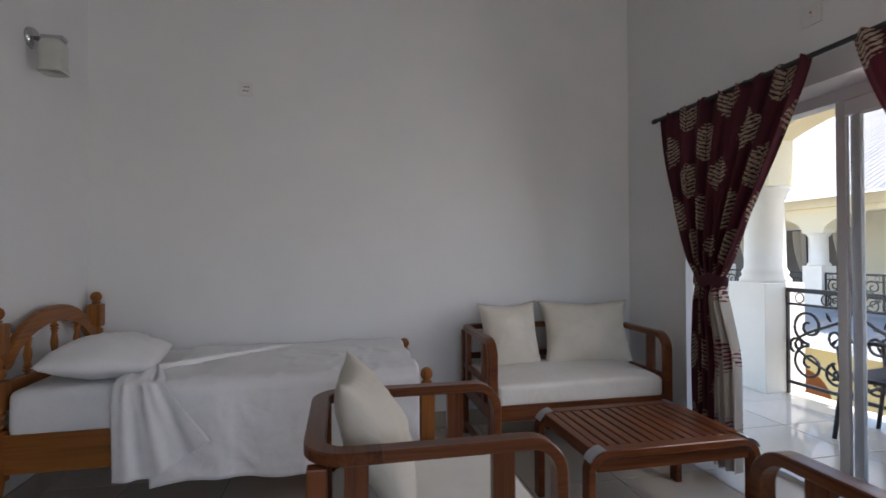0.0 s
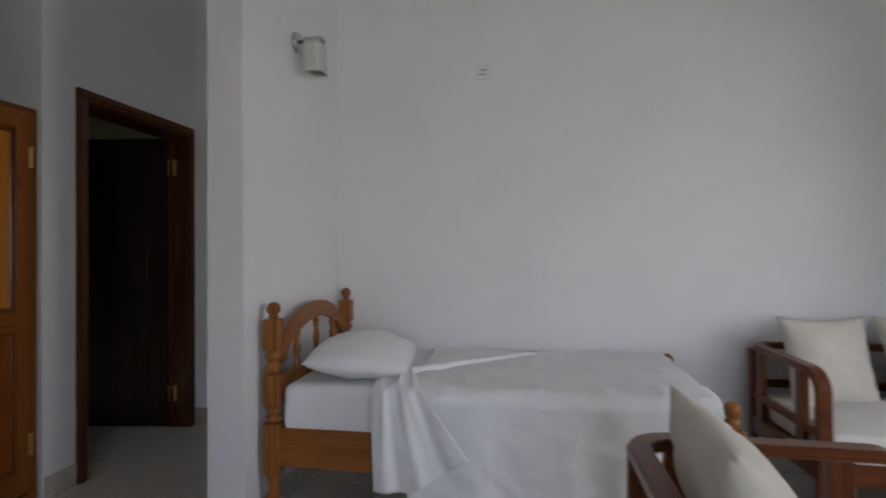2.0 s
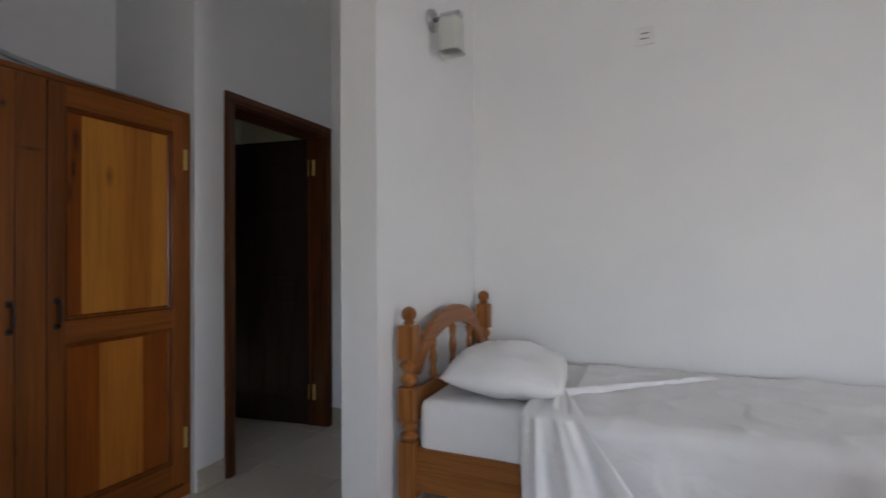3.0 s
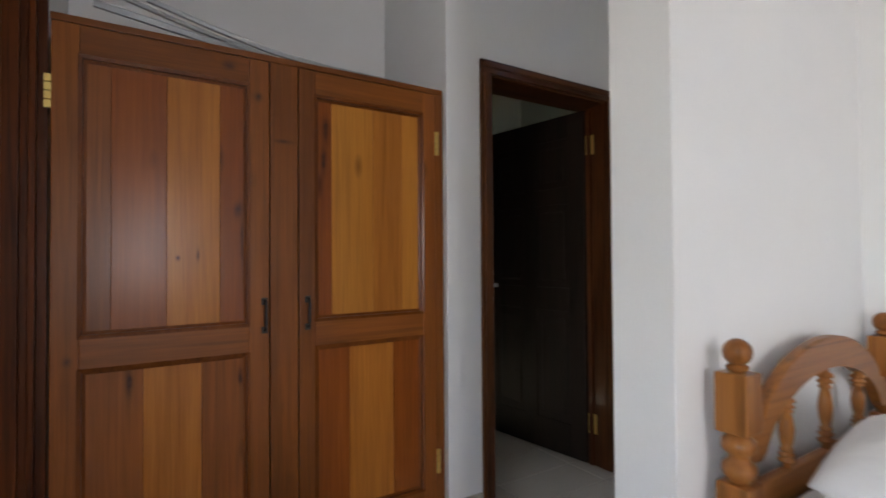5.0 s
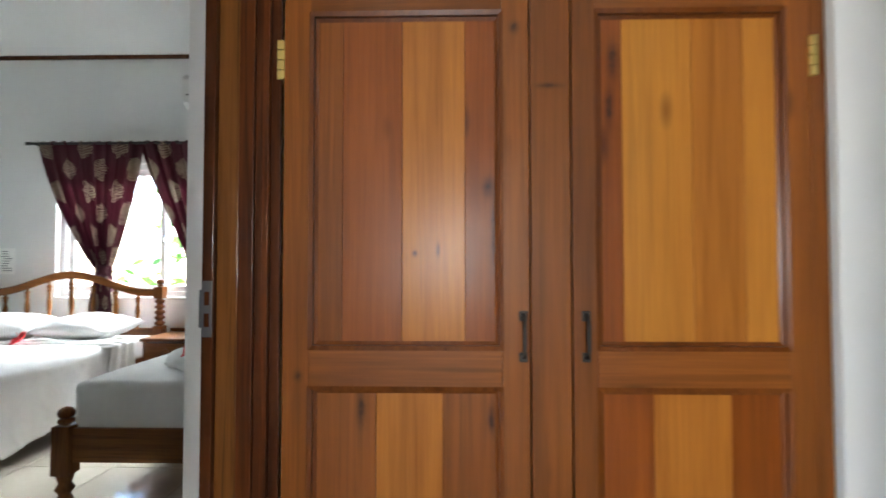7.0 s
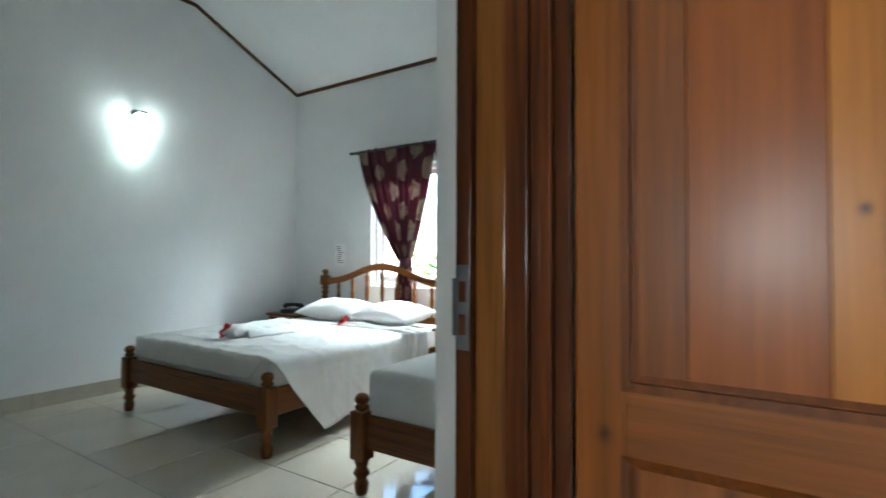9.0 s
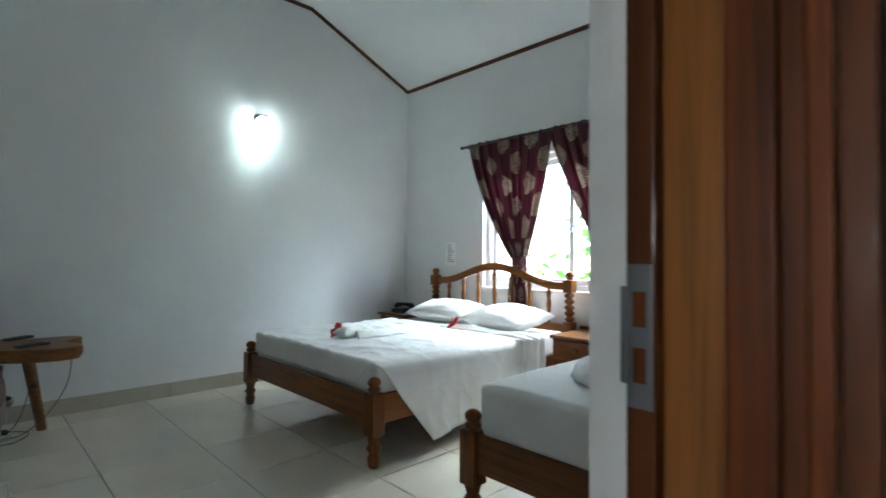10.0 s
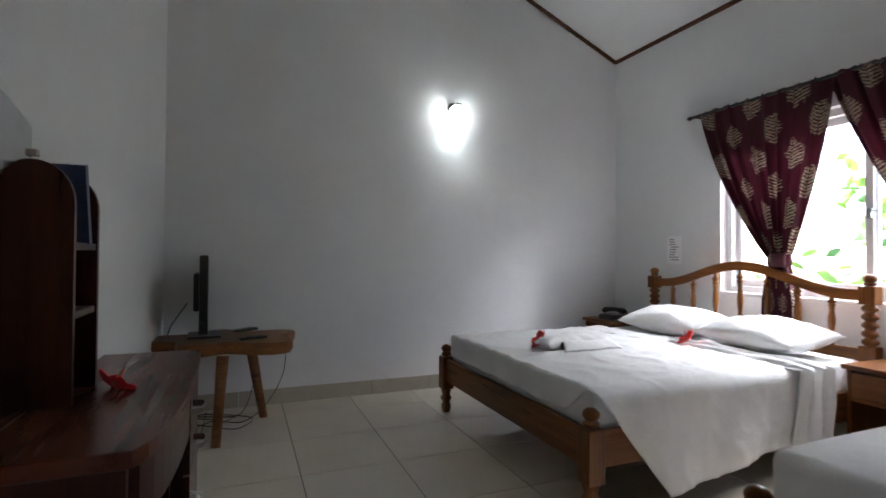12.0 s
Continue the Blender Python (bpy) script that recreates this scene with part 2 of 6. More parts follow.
def knots_at(mat, places):
    """Dark knots in the boards, each (y, z, half width, half height) on the wardrobe front."""
    nt = mat.node_tree
    b = nt.nodes["Principled BSDF"]
    col = b.inputs["Base Color"].links[0].from_socket
    xyz = nt.nodes.new("ShaderNodeSeparateXYZ")
    v = mapped(nt, (1, 1, 1))
    nt.links.new(v, xyz.inputs[0])
    wob = math_of(nt, "MULTIPLY_ADD", noise_of(nt, v, 45.0, 3), 1.6, -0.8)
    for y, z, w, h in places:
        dy = math_of(nt, "DIVIDE", math_of(nt, "SUBTRACT", xyz.outputs[1], y - 1.30), w)
        dz = math_of(nt, "DIVIDE", math_of(nt, "SUBTRACT", xyz.outputs[2], z), h)
        r = math_of(nt, "ADD", math_of(nt, "ADD", math_of(nt, "MULTIPLY", dy, dy), math_of(nt, "MULTIPLY", dz, dz)), wob)
        f = math_of(nt, "POWER", 2.718, math_of(nt, "MULTIPLY", math_of(nt, "MAXIMUM", r, 0.0), -1.1))
        col = mixed(nt, col, (0.035, 0.011, 0.004), math_of(nt, "MULTIPLY", f, 0.9))
    nt.links.new(col, b.inputs["Base Color"])


knots_at(PLANK_RED, [(1.829, 1.36, 0.014, 0.026), (1.845, 1.25, 0.009, 0.10), (2.150, 1.69, 0.014, 0.05), (2.140, 1.57, 0.010, 0.05)])
knots_at(PLANK_DARK, [(1.504, 0.795, 0.010, 0.045), (1.835, 0.77, 0.008, 0.03)])
knots_at(PLANK_TAN, [(1.640, 1.19, 0.006, 0.008), (1.70, 1.20, 0.004, 0.02)])
knots_at(STILE[1], [(1.795, 1.865, 0.020, 0.016)])
knots_at(STILE[2], [(1.985, 1.62, 0.03, 0.007), (1.895, 1.77, 0.012, 0.014), (1.345, 0.88, 0.010, 0.012)])
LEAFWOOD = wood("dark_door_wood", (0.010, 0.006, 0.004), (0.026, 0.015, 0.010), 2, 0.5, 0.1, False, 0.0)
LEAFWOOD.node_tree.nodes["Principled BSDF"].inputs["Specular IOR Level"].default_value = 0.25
MAHOG = [wood("mahogany_laminate_%d" % i, (0.022, 0.005, 0.003), (0.085, 0.020, 0.009), i, 0.3, 0.08, False, 0.3, 0.45) for i in range(3)]
# top lighter and redder than the carcass, with its sheen put into the colour
DESKTOP = wood("mahogany_desktop_sheen", (0.055, 0.014, 0.007), (0.15, 0.038, 0.016), 1, 0.28, 0.08, False, 0.35, 0.35, 0.9, 0.15)
SLAB = wood("slab_table_wood", (0.14, 0.05, 0.016), (0.33, 0.14, 0.045), 0, 0.4, 0.15)
LINEN = cloth("white_bed_linen", (0.77, 0.77, 0.77), (0.84, 0.84, 0.835))
CREAM = cloth("cream_cushion_canvas", (0.60, 0.555, 0.465), (0.68, 0.635, 0.54), 420)
SEATC = cloth("off_white_seat_canvas", (0.66, 0.635, 0.575), (0.73, 0.71, 0.65), 420)
TERRY = cloth("white_terry", (0.78, 0.78, 0.77), (0.85, 0.85, 0.84), 240)
CURT = damask("burgundy_damask", (0.060, 0.005, 0.013), (0.34, 0.28, 0.20))
CURTBACK = damask("damask_reverse", (0.52, 0.47, 0.40), (0.15, 0.018, 0.032))
BLACKIRON = grained("black_wrought_iron", (0.012, 0.012, 0.013), (0.03, 0.03, 0.032), 20, 200, 0.45, 0.15)
BLACKPL = grained("black_plastic", (0.008, 0.008, 0.009), (0.016, 0.016, 0.017), 8, 300, 0.32, 0.05)
SCREEN = grained("dark_screen", (0.01, 0.01, 0.012), (0.014, 0.014, 0.016), 3, 50, 0.1, 0.0)
WHITEPL = grained("white_plastic", (0.70, 0.70, 0.68), (0.77, 0.77, 0.75), 6, 200, 0.35, 0.02)
WHITEAL = grained("white_aluminium", (0.68, 0.69, 0.70), (0.76, 0.77, 0.78), 6, 120, 0.32, 0.02)
CHROME = metal("brushed_chrome", (0.62, 0.62, 0.64), 0.22)
BRASS = metal("brass", (0.86, 0.66, 0.22), 0.45)
STRIKE = metal("worn_strike_steel", (0.20, 0.205, 0.22), 0.42)
STEEL = metal("aged_steel", (0.075, 0.07, 0.067), 0.55)
GREYRAIL = metal("grey_aluminium_rail", (0.42, 0.44, 0.47), 0.35)
PANE = glass("clear_glass")
FROST = grained("frosted_glass_shade", (0.50, 0.51, 0.47), (0.60, 0.61, 0.56), 8, 100, 0.3, 0.05)
LIT = glow("lit_frosted_shade", (0.93, 1.0, 0.975), 1.2)
lit = LIT.node_tree
lit_z = node(lit, "ShaderNodeSeparateXYZ")
lit.links.new(mapped(lit, (1, 1, 1)), lit_z.inputs[0])
lit.links.new(math_of(lit, "MULTIPLY_ADD", lit_z.outputs[2], 14.0, 2.6), lit.nodes["Principled BSDF"].inputs["Emission Strength"])
MIRROR = metal("mirror_silver", (0.82, 0.84, 0.84), 0.02)
RED = grained("hibiscus_red", (0.55, 0.015, 0.02), (0.75, 0.04, 0.04), 30, 200, 0.5, 0.2)
GREENST = grained("flower_stem_green", (0.10, 0.22, 0.05), (0.16, 0.32, 0.08), 30, 200, 0.6, 0.1)
BLUEBK = grained("blue_book_cover", (0.03, 0.05, 0.11), (0.05, 0.075, 0.15), 10, 100, 0.4, 0.05)
PAPER = grained("paper_sheet", (0.84, 0.84, 0.83), (0.9, 0.9, 0.89), 6, 100, 0.8, 0.05)
INK = grained("printed_ink", (0.20, 0.20, 0.22), (0.28, 0.28, 0.30), 20, 100, 0.8, 0.0)
CREAMWALL = grained("cream_render", (0.76, 0.68, 0.48), (0.82, 0.75, 0.56), 1.5, 60, 0.8, 0.2)
YELLOWWALL = grained("yellow_render", (0.66, 0.54, 0.26), (0.74, 0.62, 0.33), 1.0, 60, 0.85, 0.2)
WHITESTONE = grained("white_painted_stone", (0.74, 0.70, 0.60), (0.81, 0.775, 0.68), 3, 80, 0.6, 0.15)
ROOFG = grained("pale_roof_sheet", (0.30, 0.315, 0.335), (0.38, 0.395, 0.415), 1.2, 40, 0.45, 0.1)
AWNING = grained("blue_grey_awning", (0.46, 0.50, 0.54), (0.56, 0.60, 0.64), 1.5, 40, 0.6, 0.1)
# shade of unlit rooms as a plain dark colour
DARKROOM = grained("dim_room_shade", (0.10, 0.085, 0.075), (0.15, 0.13, 0.11), 2, 40, 0.8, 0.1)
TERRACOTTA = grained("orange_fabric", (0.40, 0.13, 0.04), (0.52, 0.19, 0.07), 5, 100, 0.8, 0.1)
LAWN = grained("lawn_and_earth", (0.20, 0.17, 0.11), (0.30, 0.26, 0.17), 0.8, 12, 0.95, 0.3)
BARK = grained("grey_bark", (0.10, 0.08, 0.06), (0.20, 0.17, 0.13), 9, 60, 0.9, 0.5)

# ---- building helpers ----


def obj(name, bm, mat, parent=None, label="", smooth=False, mats=()):
    me = bpy.data.meshes.new(name)
    bmesh.ops.recalc_face_normals(bm, faces=bm.faces)
    bm.to_mesh(me)
    bm.free()
    if smooth:
        me.polygons.foreach_set("use_smooth", [True] * len(me.polygons))
    me.materials.append(mat)
    for extra in mats:
        me.materials.append(extra)
    ob = new(name, me)
    if parent:
        ob.parent = parent
    if label:
        ob["label"] = label
    return ob


def part(name, bm, mat, parent, label="", smooth=False, mats=()):
    return obj(name, bm, mat, parent, label, smooth, mats)


def thing(name, m, label, category, group=""):
    e = new(name)
    e.empty_display_size = 0.1
    e.matrix_world = m
    return tagged(e, label, category, group)


def box(bm, x0, x1, y0, y1, z0, z1, bevel=0.0, seg=2):
    lo, hi = Vector((min(x0, x1), min(y0, y1), min(z0, z1))), Vector((max(x0, x1), max(y0, y1), max(z0, z1)))
    made = bmesh.ops.create_cube(bm, size=1.0, matrix=Matrix.Translation((lo + hi) / 2) @ Matrix.Diagonal((*(hi - lo), 1)))
    if bevel:
        edges = list({e for v in made["verts"] for e in v.link_edges})
        bmesh.ops.bevel(bm, geom=edges, offset=bevel, segments=seg, profile=0.6, affect="EDGES")
    return bm


def boxes(*rows, bevel=0.0):
    bm = bmesh.new()
    for r in rows:
        box(bm, *r, bevel)
    return bm


def lathe(bm, prof, at=(0, 0, 0), n=20):
    """A turned shape from (radius, height) pairs."""
    rings = []
    for r, z in prof:
        rings.append([bm.verts.new((at[0] + r * math.cos(2 * math.pi * k / n), at[1] + r * math.sin(2 * math.pi * k / n), at[2] + z)) for k in range(n)])
    for a, b in zip(rings, rings[1:]):
        for k in range(n):
            f = bm.faces.new((a[k], a[(k + 1) % n], b[(k + 1) % n], b[k]))
            f.smooth = True
    bm.faces.new(rings[0][::-1])
    bm.faces.new(rings[-1])
    return bm


def tube(bm, points, radius, n=8, closed=False):
    pts = [Vector(p) for p in points]
    rings = []
    up = Vector((0, 0, 1))
    for i, p in enumerate(pts):
        a = pts[max(i - 1, 0)]
        b = pts[min(i + 1, len(pts) - 1)]
        d = (b - a).normalized()
        s = d.cross(up if abs(d.dot(up)) < 0.95 else Vector((1, 0, 0))).normalized()
        t = s.cross(d)
        r = radius[i] if isinstance(radius, (list, tuple)) else radius
        rings.append([bm.verts.new(p + (s * math.cos(2 * math.pi * k / n) + t * math.sin(2 * math.pi * k / n)) * r) for k in range(n)])
    for a, b in zip(rings, rings[1:]):
        for k in range(n):
            f = bm.faces.new((a[k], a[(k + 1) % n], b[(k + 1) % n], b[k]))
            f.smooth = True
    bm.faces.new(rings[0][::-1])
    bm.faces.new(rings[-1])
    return bm


def flat_sweep(bm, path, wide, thick, side):
    """A bar of rectangular section along a path that lies across the axis 'side'."""
    pts = [Vector(p) for p in path]
    side = Vector(side).normalized()
    rings = []
    for i, p in enumerate(pts):
        d = (pts[min(i + 1, len(pts) - 1)] - pts[max(i - 1, 0)]).normalized()
        nrm = side.cross(d).normalized()
        c = 0.004
        ring = []
        for su, sv in ((-1, -1), (1, -1), (1, 1), (-1, 1)):
            u, v = side * (wide / 2), nrm * (thick / 2)
            if su * sv > 0:
                ring += [bm.verts.new(p + u * su + v * (sv * (1 - 2 * c / thick))), bm.verts.new(p + u * (su * (1 - 2 * c / wide)) + v * sv)]
            else:
                ring += [bm.verts.new(p + u * (su * (1 - 2 * c / wide)) + v * sv), bm.verts.new(p + u * su + v * (sv * (1 - 2 * c / thick)))]
        rings.append(ring)
    for a, b in zip(rings, rings[1:]):
        for k in range(len(a)):
            bm.faces.new((a[k], a[(k + 1) % len(a)], b[(k + 1) % len(a)], b[k]))
    bm.faces.new(rings[0][::-1])
    bm.faces.new(rings[-1])
    return bm


def arc(cx, cz, r, a0, a1, n=8):
    return [(cx + r * math.cos(radians(a0 + (a1 - a0) * k / n)), cz + r * math.sin(radians(a0 + (a1 - a0) * k / n))) for k in range(n + 1)]


def pillow_mesh(w, d, h, seed=0, corner=0.055):
    """A stuffed pillow, w by d and h thick, its middle at the origin."""
    bm = bmesh.new()
    n = 22
    rnd = Vector((seed * 3.1, seed * 1.7, seed * 0.9))
    for sgn in (1, -1):
        grid = []
        for i in range(n + 1):
            row = []
            for j in range(n + 1):
                u, v = 2 * i / n - 1, 2 * j / n - 1
                f = max(0.0, (1 - abs(u) ** 2.2) * (1 - abs(v) ** 2.2)) ** 0.6
                pinch = 1 - 0.07 * (1 - abs(abs(u))) * v * v * 0 - 0.06 * (v * v) * (1 - u * u)
                x = u * w / 2 * (1 - corner * (1 - v * v) * abs(u))
                y = v * d / 2 * (1 - corner * (1 - u * u) * abs(v))
                wr = noise.noise(Vector((x * 7, y * 7, sgn)) + rnd) * 0.016 * f + noise.noise(Vector((x * 18, y * 18, sgn * 2)) + rnd) * 0.005 * min(1.0, f * 3) + 0.05 * h * max(0.0, (1 - abs(noise.noise(Vector((x * 9 + 2 * y, y * 8, sgn * 3)) + rnd))) - 0.8) * 5 * f
                rim = i in (0, n) or j in (0, n)
                row.append(bm.verts.new((x, y, 0.0 if rim else sgn * (h / 2 * f + 0.003) + wr)))
            grid.append(row)
        for i in range(n):
            for j in range(n):
                q = (grid[i][j], grid[i + 1][j], grid[i + 1][j + 1], grid[i][j + 1])
                bm.faces.new(q if sgn > 0 else q[::-1])
    bmesh.ops.remove_doubles(bm, verts=[v for v in bm.verts if v.is_boundary], dist=0.0005)
    return bm


def cloth_grid(fn, nu, nv, thick=0.006):
    """A sheet of cloth from fn(u, v) with u, v in 0..1, given a thickness."""
    bm = bmesh.new()
    g = [[bm.verts.new(fn(i / nu, j / nv)) for j in range(nv + 1)] for i in range(nu + 1)]
    for i in range(nu):
        for j in range(nv):
            bm.faces.new((g[i][j], g[i + 1][j], g[i + 1][j + 1], g[i][j + 1]))
    bmesh.ops.recalc_face_normals(bm, faces=bm.faces)
    bmesh.ops.solidify(bm, geom=bm.faces[:], thickness=thick)
    return bm


def wall(name, rows, mat=None, label="white painted plaster wall"):
    return tagged(obj(name, boxes(*rows), mat or WALL), label, "wall", kind="structure")


# ---- the large structure ----
H = 3.45
wall("wall_north", [(-1.49, 2.2, 3.6, 3.8, 0, H)])
wall("wall_pier", [(-1.657, -1.49, 2.53, 3.8, 0, H)])
wall("wall_corridor_end", [(-2.67, -1.657, 3.83, 4.0, 0, H)])
wall("wall_door", [(-2.87, -2.67, 2.69, 2.90, 0, H), (-2.87, -2.67, 3.775, 4.0, 0, H), (-2.87, -2.67, 2.90, 3.775, 2.07, H)])
wall("wall_alcove", [(-3.45, -3.3, 1.29, 2.80, 0, H), (-3.3, -2.87, 2.69, 2.80, 0, H)])
wall("wall_bedroom_north", [(-6.1, -2.665, 1.066, 1.108, 0, 3.75), (-6.1, -2.70, 1.108, 1.29, 0, 3.75), (-2.70, -2.665, 1.108, 1.29, 2.117, 3.75), (-2.665, -1.92, 1.066, 1.29, 2.12, 3.75), (-1.92, -1.75, 1.05, 1.20, 0, 3.75)])
wall("wall_partition", [(-1.92, -1.75, -3.3, 1.05, 0, 3.75)])
wall("wall_bedroom_south", [(-6.1, -1.92, -3.3, -3.1, 0, 3.75)])
WY0, WY1, WZ0, WZ1 = -1.92, -0.16, 0.86, 2.09
wall("wall_window", [(-6.1, -5.9, -3.1, WY0, 0, 3.3), (-6.1, -5.9, WY1, 1.066, 0, 3.3), (-6.1, -5.9, WY0, WY1, 0, WZ0), (-6.1, -5.9, WY0, WY1, WZ1, 3.3)])
DY0, DY1, DZ = 1.02, 2.97, 2.0
wall("wall_balcony", [(2.2, 2.5, 2.97, 3.8, 0, H), (2.2, 2.5, -2.2, DY0, 0, H), (2.2, 2.5, DY0, DY1, DZ, H)])
# the opening is unseen, left here for the assumed daylight lamp
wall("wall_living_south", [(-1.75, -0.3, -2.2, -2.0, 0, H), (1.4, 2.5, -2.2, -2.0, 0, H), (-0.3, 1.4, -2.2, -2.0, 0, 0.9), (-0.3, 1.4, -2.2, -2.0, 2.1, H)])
# the hole at z 1.7 to 2.15 is unseen, added to let light in
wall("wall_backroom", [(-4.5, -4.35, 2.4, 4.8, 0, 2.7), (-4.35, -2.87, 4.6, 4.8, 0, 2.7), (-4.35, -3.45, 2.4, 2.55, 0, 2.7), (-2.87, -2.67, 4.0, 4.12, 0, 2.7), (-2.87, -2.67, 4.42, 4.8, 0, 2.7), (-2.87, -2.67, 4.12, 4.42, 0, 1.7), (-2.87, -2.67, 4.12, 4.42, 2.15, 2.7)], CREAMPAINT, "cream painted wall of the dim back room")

bm = boxes((-2.87, 2.5, -2.2, 4.0, H, H + 0.15), (-3.45, -2.87, 1.29, 2.8, H, H + 0.15))
tagged(obj("ceiling", bm, CEILING), "white painted flat ceiling", "ceiling", kind="structure")
tagged(obj("ceiling_backroom", boxes((-4.5, -2.87, 2.8, 4.0, 2.7, 2.8), (-4.5, -2.67, 4.0, 4.8, 2.7, 2.8), (-4.5, -3.45, 2.4, 2.8, 2.7, 2.8)), CEILING), "white painted flat ceiling", "ceiling", kind="structure")
# sloping bedroom ceiling: eaves at the window wall, flat beyond the fold
EAVE, FOLDX, FOLDZ = 3.09, -4.64, 3.63
bm = bmesh.new()
for y0, y1 in ((-3.1, 1.066),):
    sec = [(-5.9, EAVE), (FOLDX, FOLDZ), (-1.92, FOLDZ), (-1.92, FOLDZ + 0.12), (FOLDX, FOLDZ + 0.12), (-5.9, EAVE + 0.12)]
    a = [bm.verts.new((x, y0, z)) for x, z in sec]
    b = [bm.verts.new((x, y1, z)) for x, z in sec]
    for k in range(6):
        bm.faces.new((a[k], a[(k + 1) % 6], b[(k + 1) % 6], b[k]))
    bm.faces.new(a)
    bm.faces.new(b[::-1])
tagged(obj("ceiling_bedroom", bm, CEILING), "white ceiling sloping down to the window wall", "ceiling", kind="structure")
bm = bmesh.new()
flat_sweep(bm, [(-5.89, -3.088, EAVE - 0.012), (FOLDX, -3.088, FOLDZ - 0.018), (-1.93, -3.088, FOLDZ - 0.018)], 0.022, 0.036, (0, 1, 0))
flat_sweep(bm, [(-5.888, -3.08, EAVE - 0.012), (-5.888, 1.06, EAVE - 0.012)], 0.022, 0.036, (1, 0, 0))
tagged(obj("trim_ceiling", bm, FRAMEW[0]), "narrow brown timber cornice strip under the ceiling", "trim", kind="structure")

# ---- floors: base slabs here, the single tiles come last ----
floor_living = tagged(obj("floor_living", boxes((-2.87, 2.5, 1.29, 4.0, -0.15, -0.004), (-1.75, 2.5, -2.2, 1.29, -0.15, -0.004), (-4.5, -2.87, 2.8, 4.8, -0.15, -0.004), (-3.45, -2.87, 1.29, 2.8, -0.15, -0.004)), GROUT), "glossy cream floor tiles with thin grey joints", "floor", kind="structure")
floor_bedroom = tagged(obj("floor_bedroom", boxes((-6.1, -1.75, -3.3, 1.29, -0.15, -0.004)), GROUT), "glossy cream floor tiles with thin grey joints", "floor", kind="structure")
floor_balcony = tagged(obj("floor_balcony", boxes((2.5, 4.0, -2.2, 5.2, -0.15, -0.004)), GROUT), "glossy cream balcony floor tiles", "floor", kind="structure")

# ---- skirting ----


def skirting(name, a, b, nrm, step=0.515, h=0.112, t=0.011):
    base = tagged(new(name), "beige tile skirting along the wall foot", "baseboard", kind="structure")
    a, b = Vector(a), Vector(b)
    d = (b - a)
    n = max(1, round(d.length / step))
    for k in range(n):
        p, q = a + d * (k / n), a + d * ((k + 1) / n)
        e = d.normalized() * 0.0015
        p, q = p + e, q - e
        r = q + Vector(nrm) * t
        bm = bmesh.new()
        box(bm, p.x, r.x, p.y, r.y, 0.0, h)
        part("skirting_tile", bm, SKIRT, base)


skirting("baseboard_north", (-1.49, 3.6, 0), (2.2, 3.6, 0), (0, -1, 0))
skirting("baseboard_pier", (-1.49, 2.53, 0), (-1.49, 3.6, 0), (1, 0, 0))
skirting("baseboard_pier_end", (-1.657, 2.53, 0), (-1.49, 2.53, 0), (0, -1, 0))
skirting("baseboard_corridor", (-2.67, 3.83, 0), (-1.657, 3.83, 0), (0, -1, 0))
skirting("baseboard_strip", (-2.67, 2.70, 0), (-2.67, 2.87, 0), (1, 0, 0))
skirting("baseboard_bedroom_south", (-5.9, -3.1, 0), (-1.92, -3.1, 0), (0, 1, 0))
skirting("baseboard_bedroom_east", (-1.92, -3.1, 0), (-1.92, 1.05, 0), (-1, 0, 0))
skirting("baseboard_window", (-5.9, -3.1, 0), (-5.9, 1.066, 0), (1, 0, 0))
skirting("baseboard_balcony", (2.2, 2.97, 0), (2.2, 3.6, 0), (-1, 0, 0))

# ---- back-room door ----
d = tagged(new("door_1"), "dark brown timber door frame with an open panelled door", "door", kind="structure")
for nm, rows in (("casing", (-2.672, -2.652, 2.872, 2.935, 0, 2.045)), ("casing", (-2.672, -2.652, 3.74, 3.803, 0, 2.045)), ("casing", (-2.672, -2.652, 2.872, 3.803, 2.045, 2.108))):
    ax = 1 if rows[5] - rows[4] < 0.1 else 2
    part(nm, box(bmesh.new(), *rows, 0.004), FRAMEW[ax], d)
    x0, x1, y0, y1, z0, z1 = rows
    g = (x1, x1 + 0.01, y0 + 0.012, y1 - 0.026, z0, z1) if ax == 2 else (x1, x1 + 0.01, y0 + 0.012, y1 - 0.012, z0 + 0.026, z1 - 0.012)
    part("casing_bead", box(bmesh.new(), *g, 0.004), FRAMEW[ax], d)
part("jamb", boxes((-2.868, -2.674, 2.902, 2.935, 0, 2.04)), FRAMEW[2], d)
part("jamb", boxes((-2.868, -2.674, 3.74, 3.773, 0, 2.04)), FRAMEW[2], d)
part("head", boxes((-2.868, -2.674, 2.902, 3.773, 2.04, 2.068)), FRAMEW[1], d)
part("stop", boxes((-2.80, -2.77, 3.725, 3.74, 0, 2.02)), FRAMEW[2], d)
part("stop", boxes((-2.80, -2.77, 2.935, 2.95, 0, 2.02)), FRAMEW[2], d)
bm = bmesh.new()
leaf_w, leaf_h = 0.80, 2.028
box(bm, 0.0, leaf_w, -0.014, 0.014, 0.01, leaf_h)
for (u0, u1), (v0, v1) in [((0.0, 0.11), (0.01, leaf_h)), ((0.69, leaf_w), (0.01, leaf_h)), ((0.35, 0.45), (0.01, leaf_h))]:
    box(bm, u0, u1, -0.02, 0.02, v0, v1, 0.004)
for v0, v1 in ((0.01, 0.2), (0.86, 1.0), (1.5, 1.6), (1.89, leaf_h)):
    box(bm, 0.11, 0.69, -0.0195, 0.0195, v0, v1, 0.004)
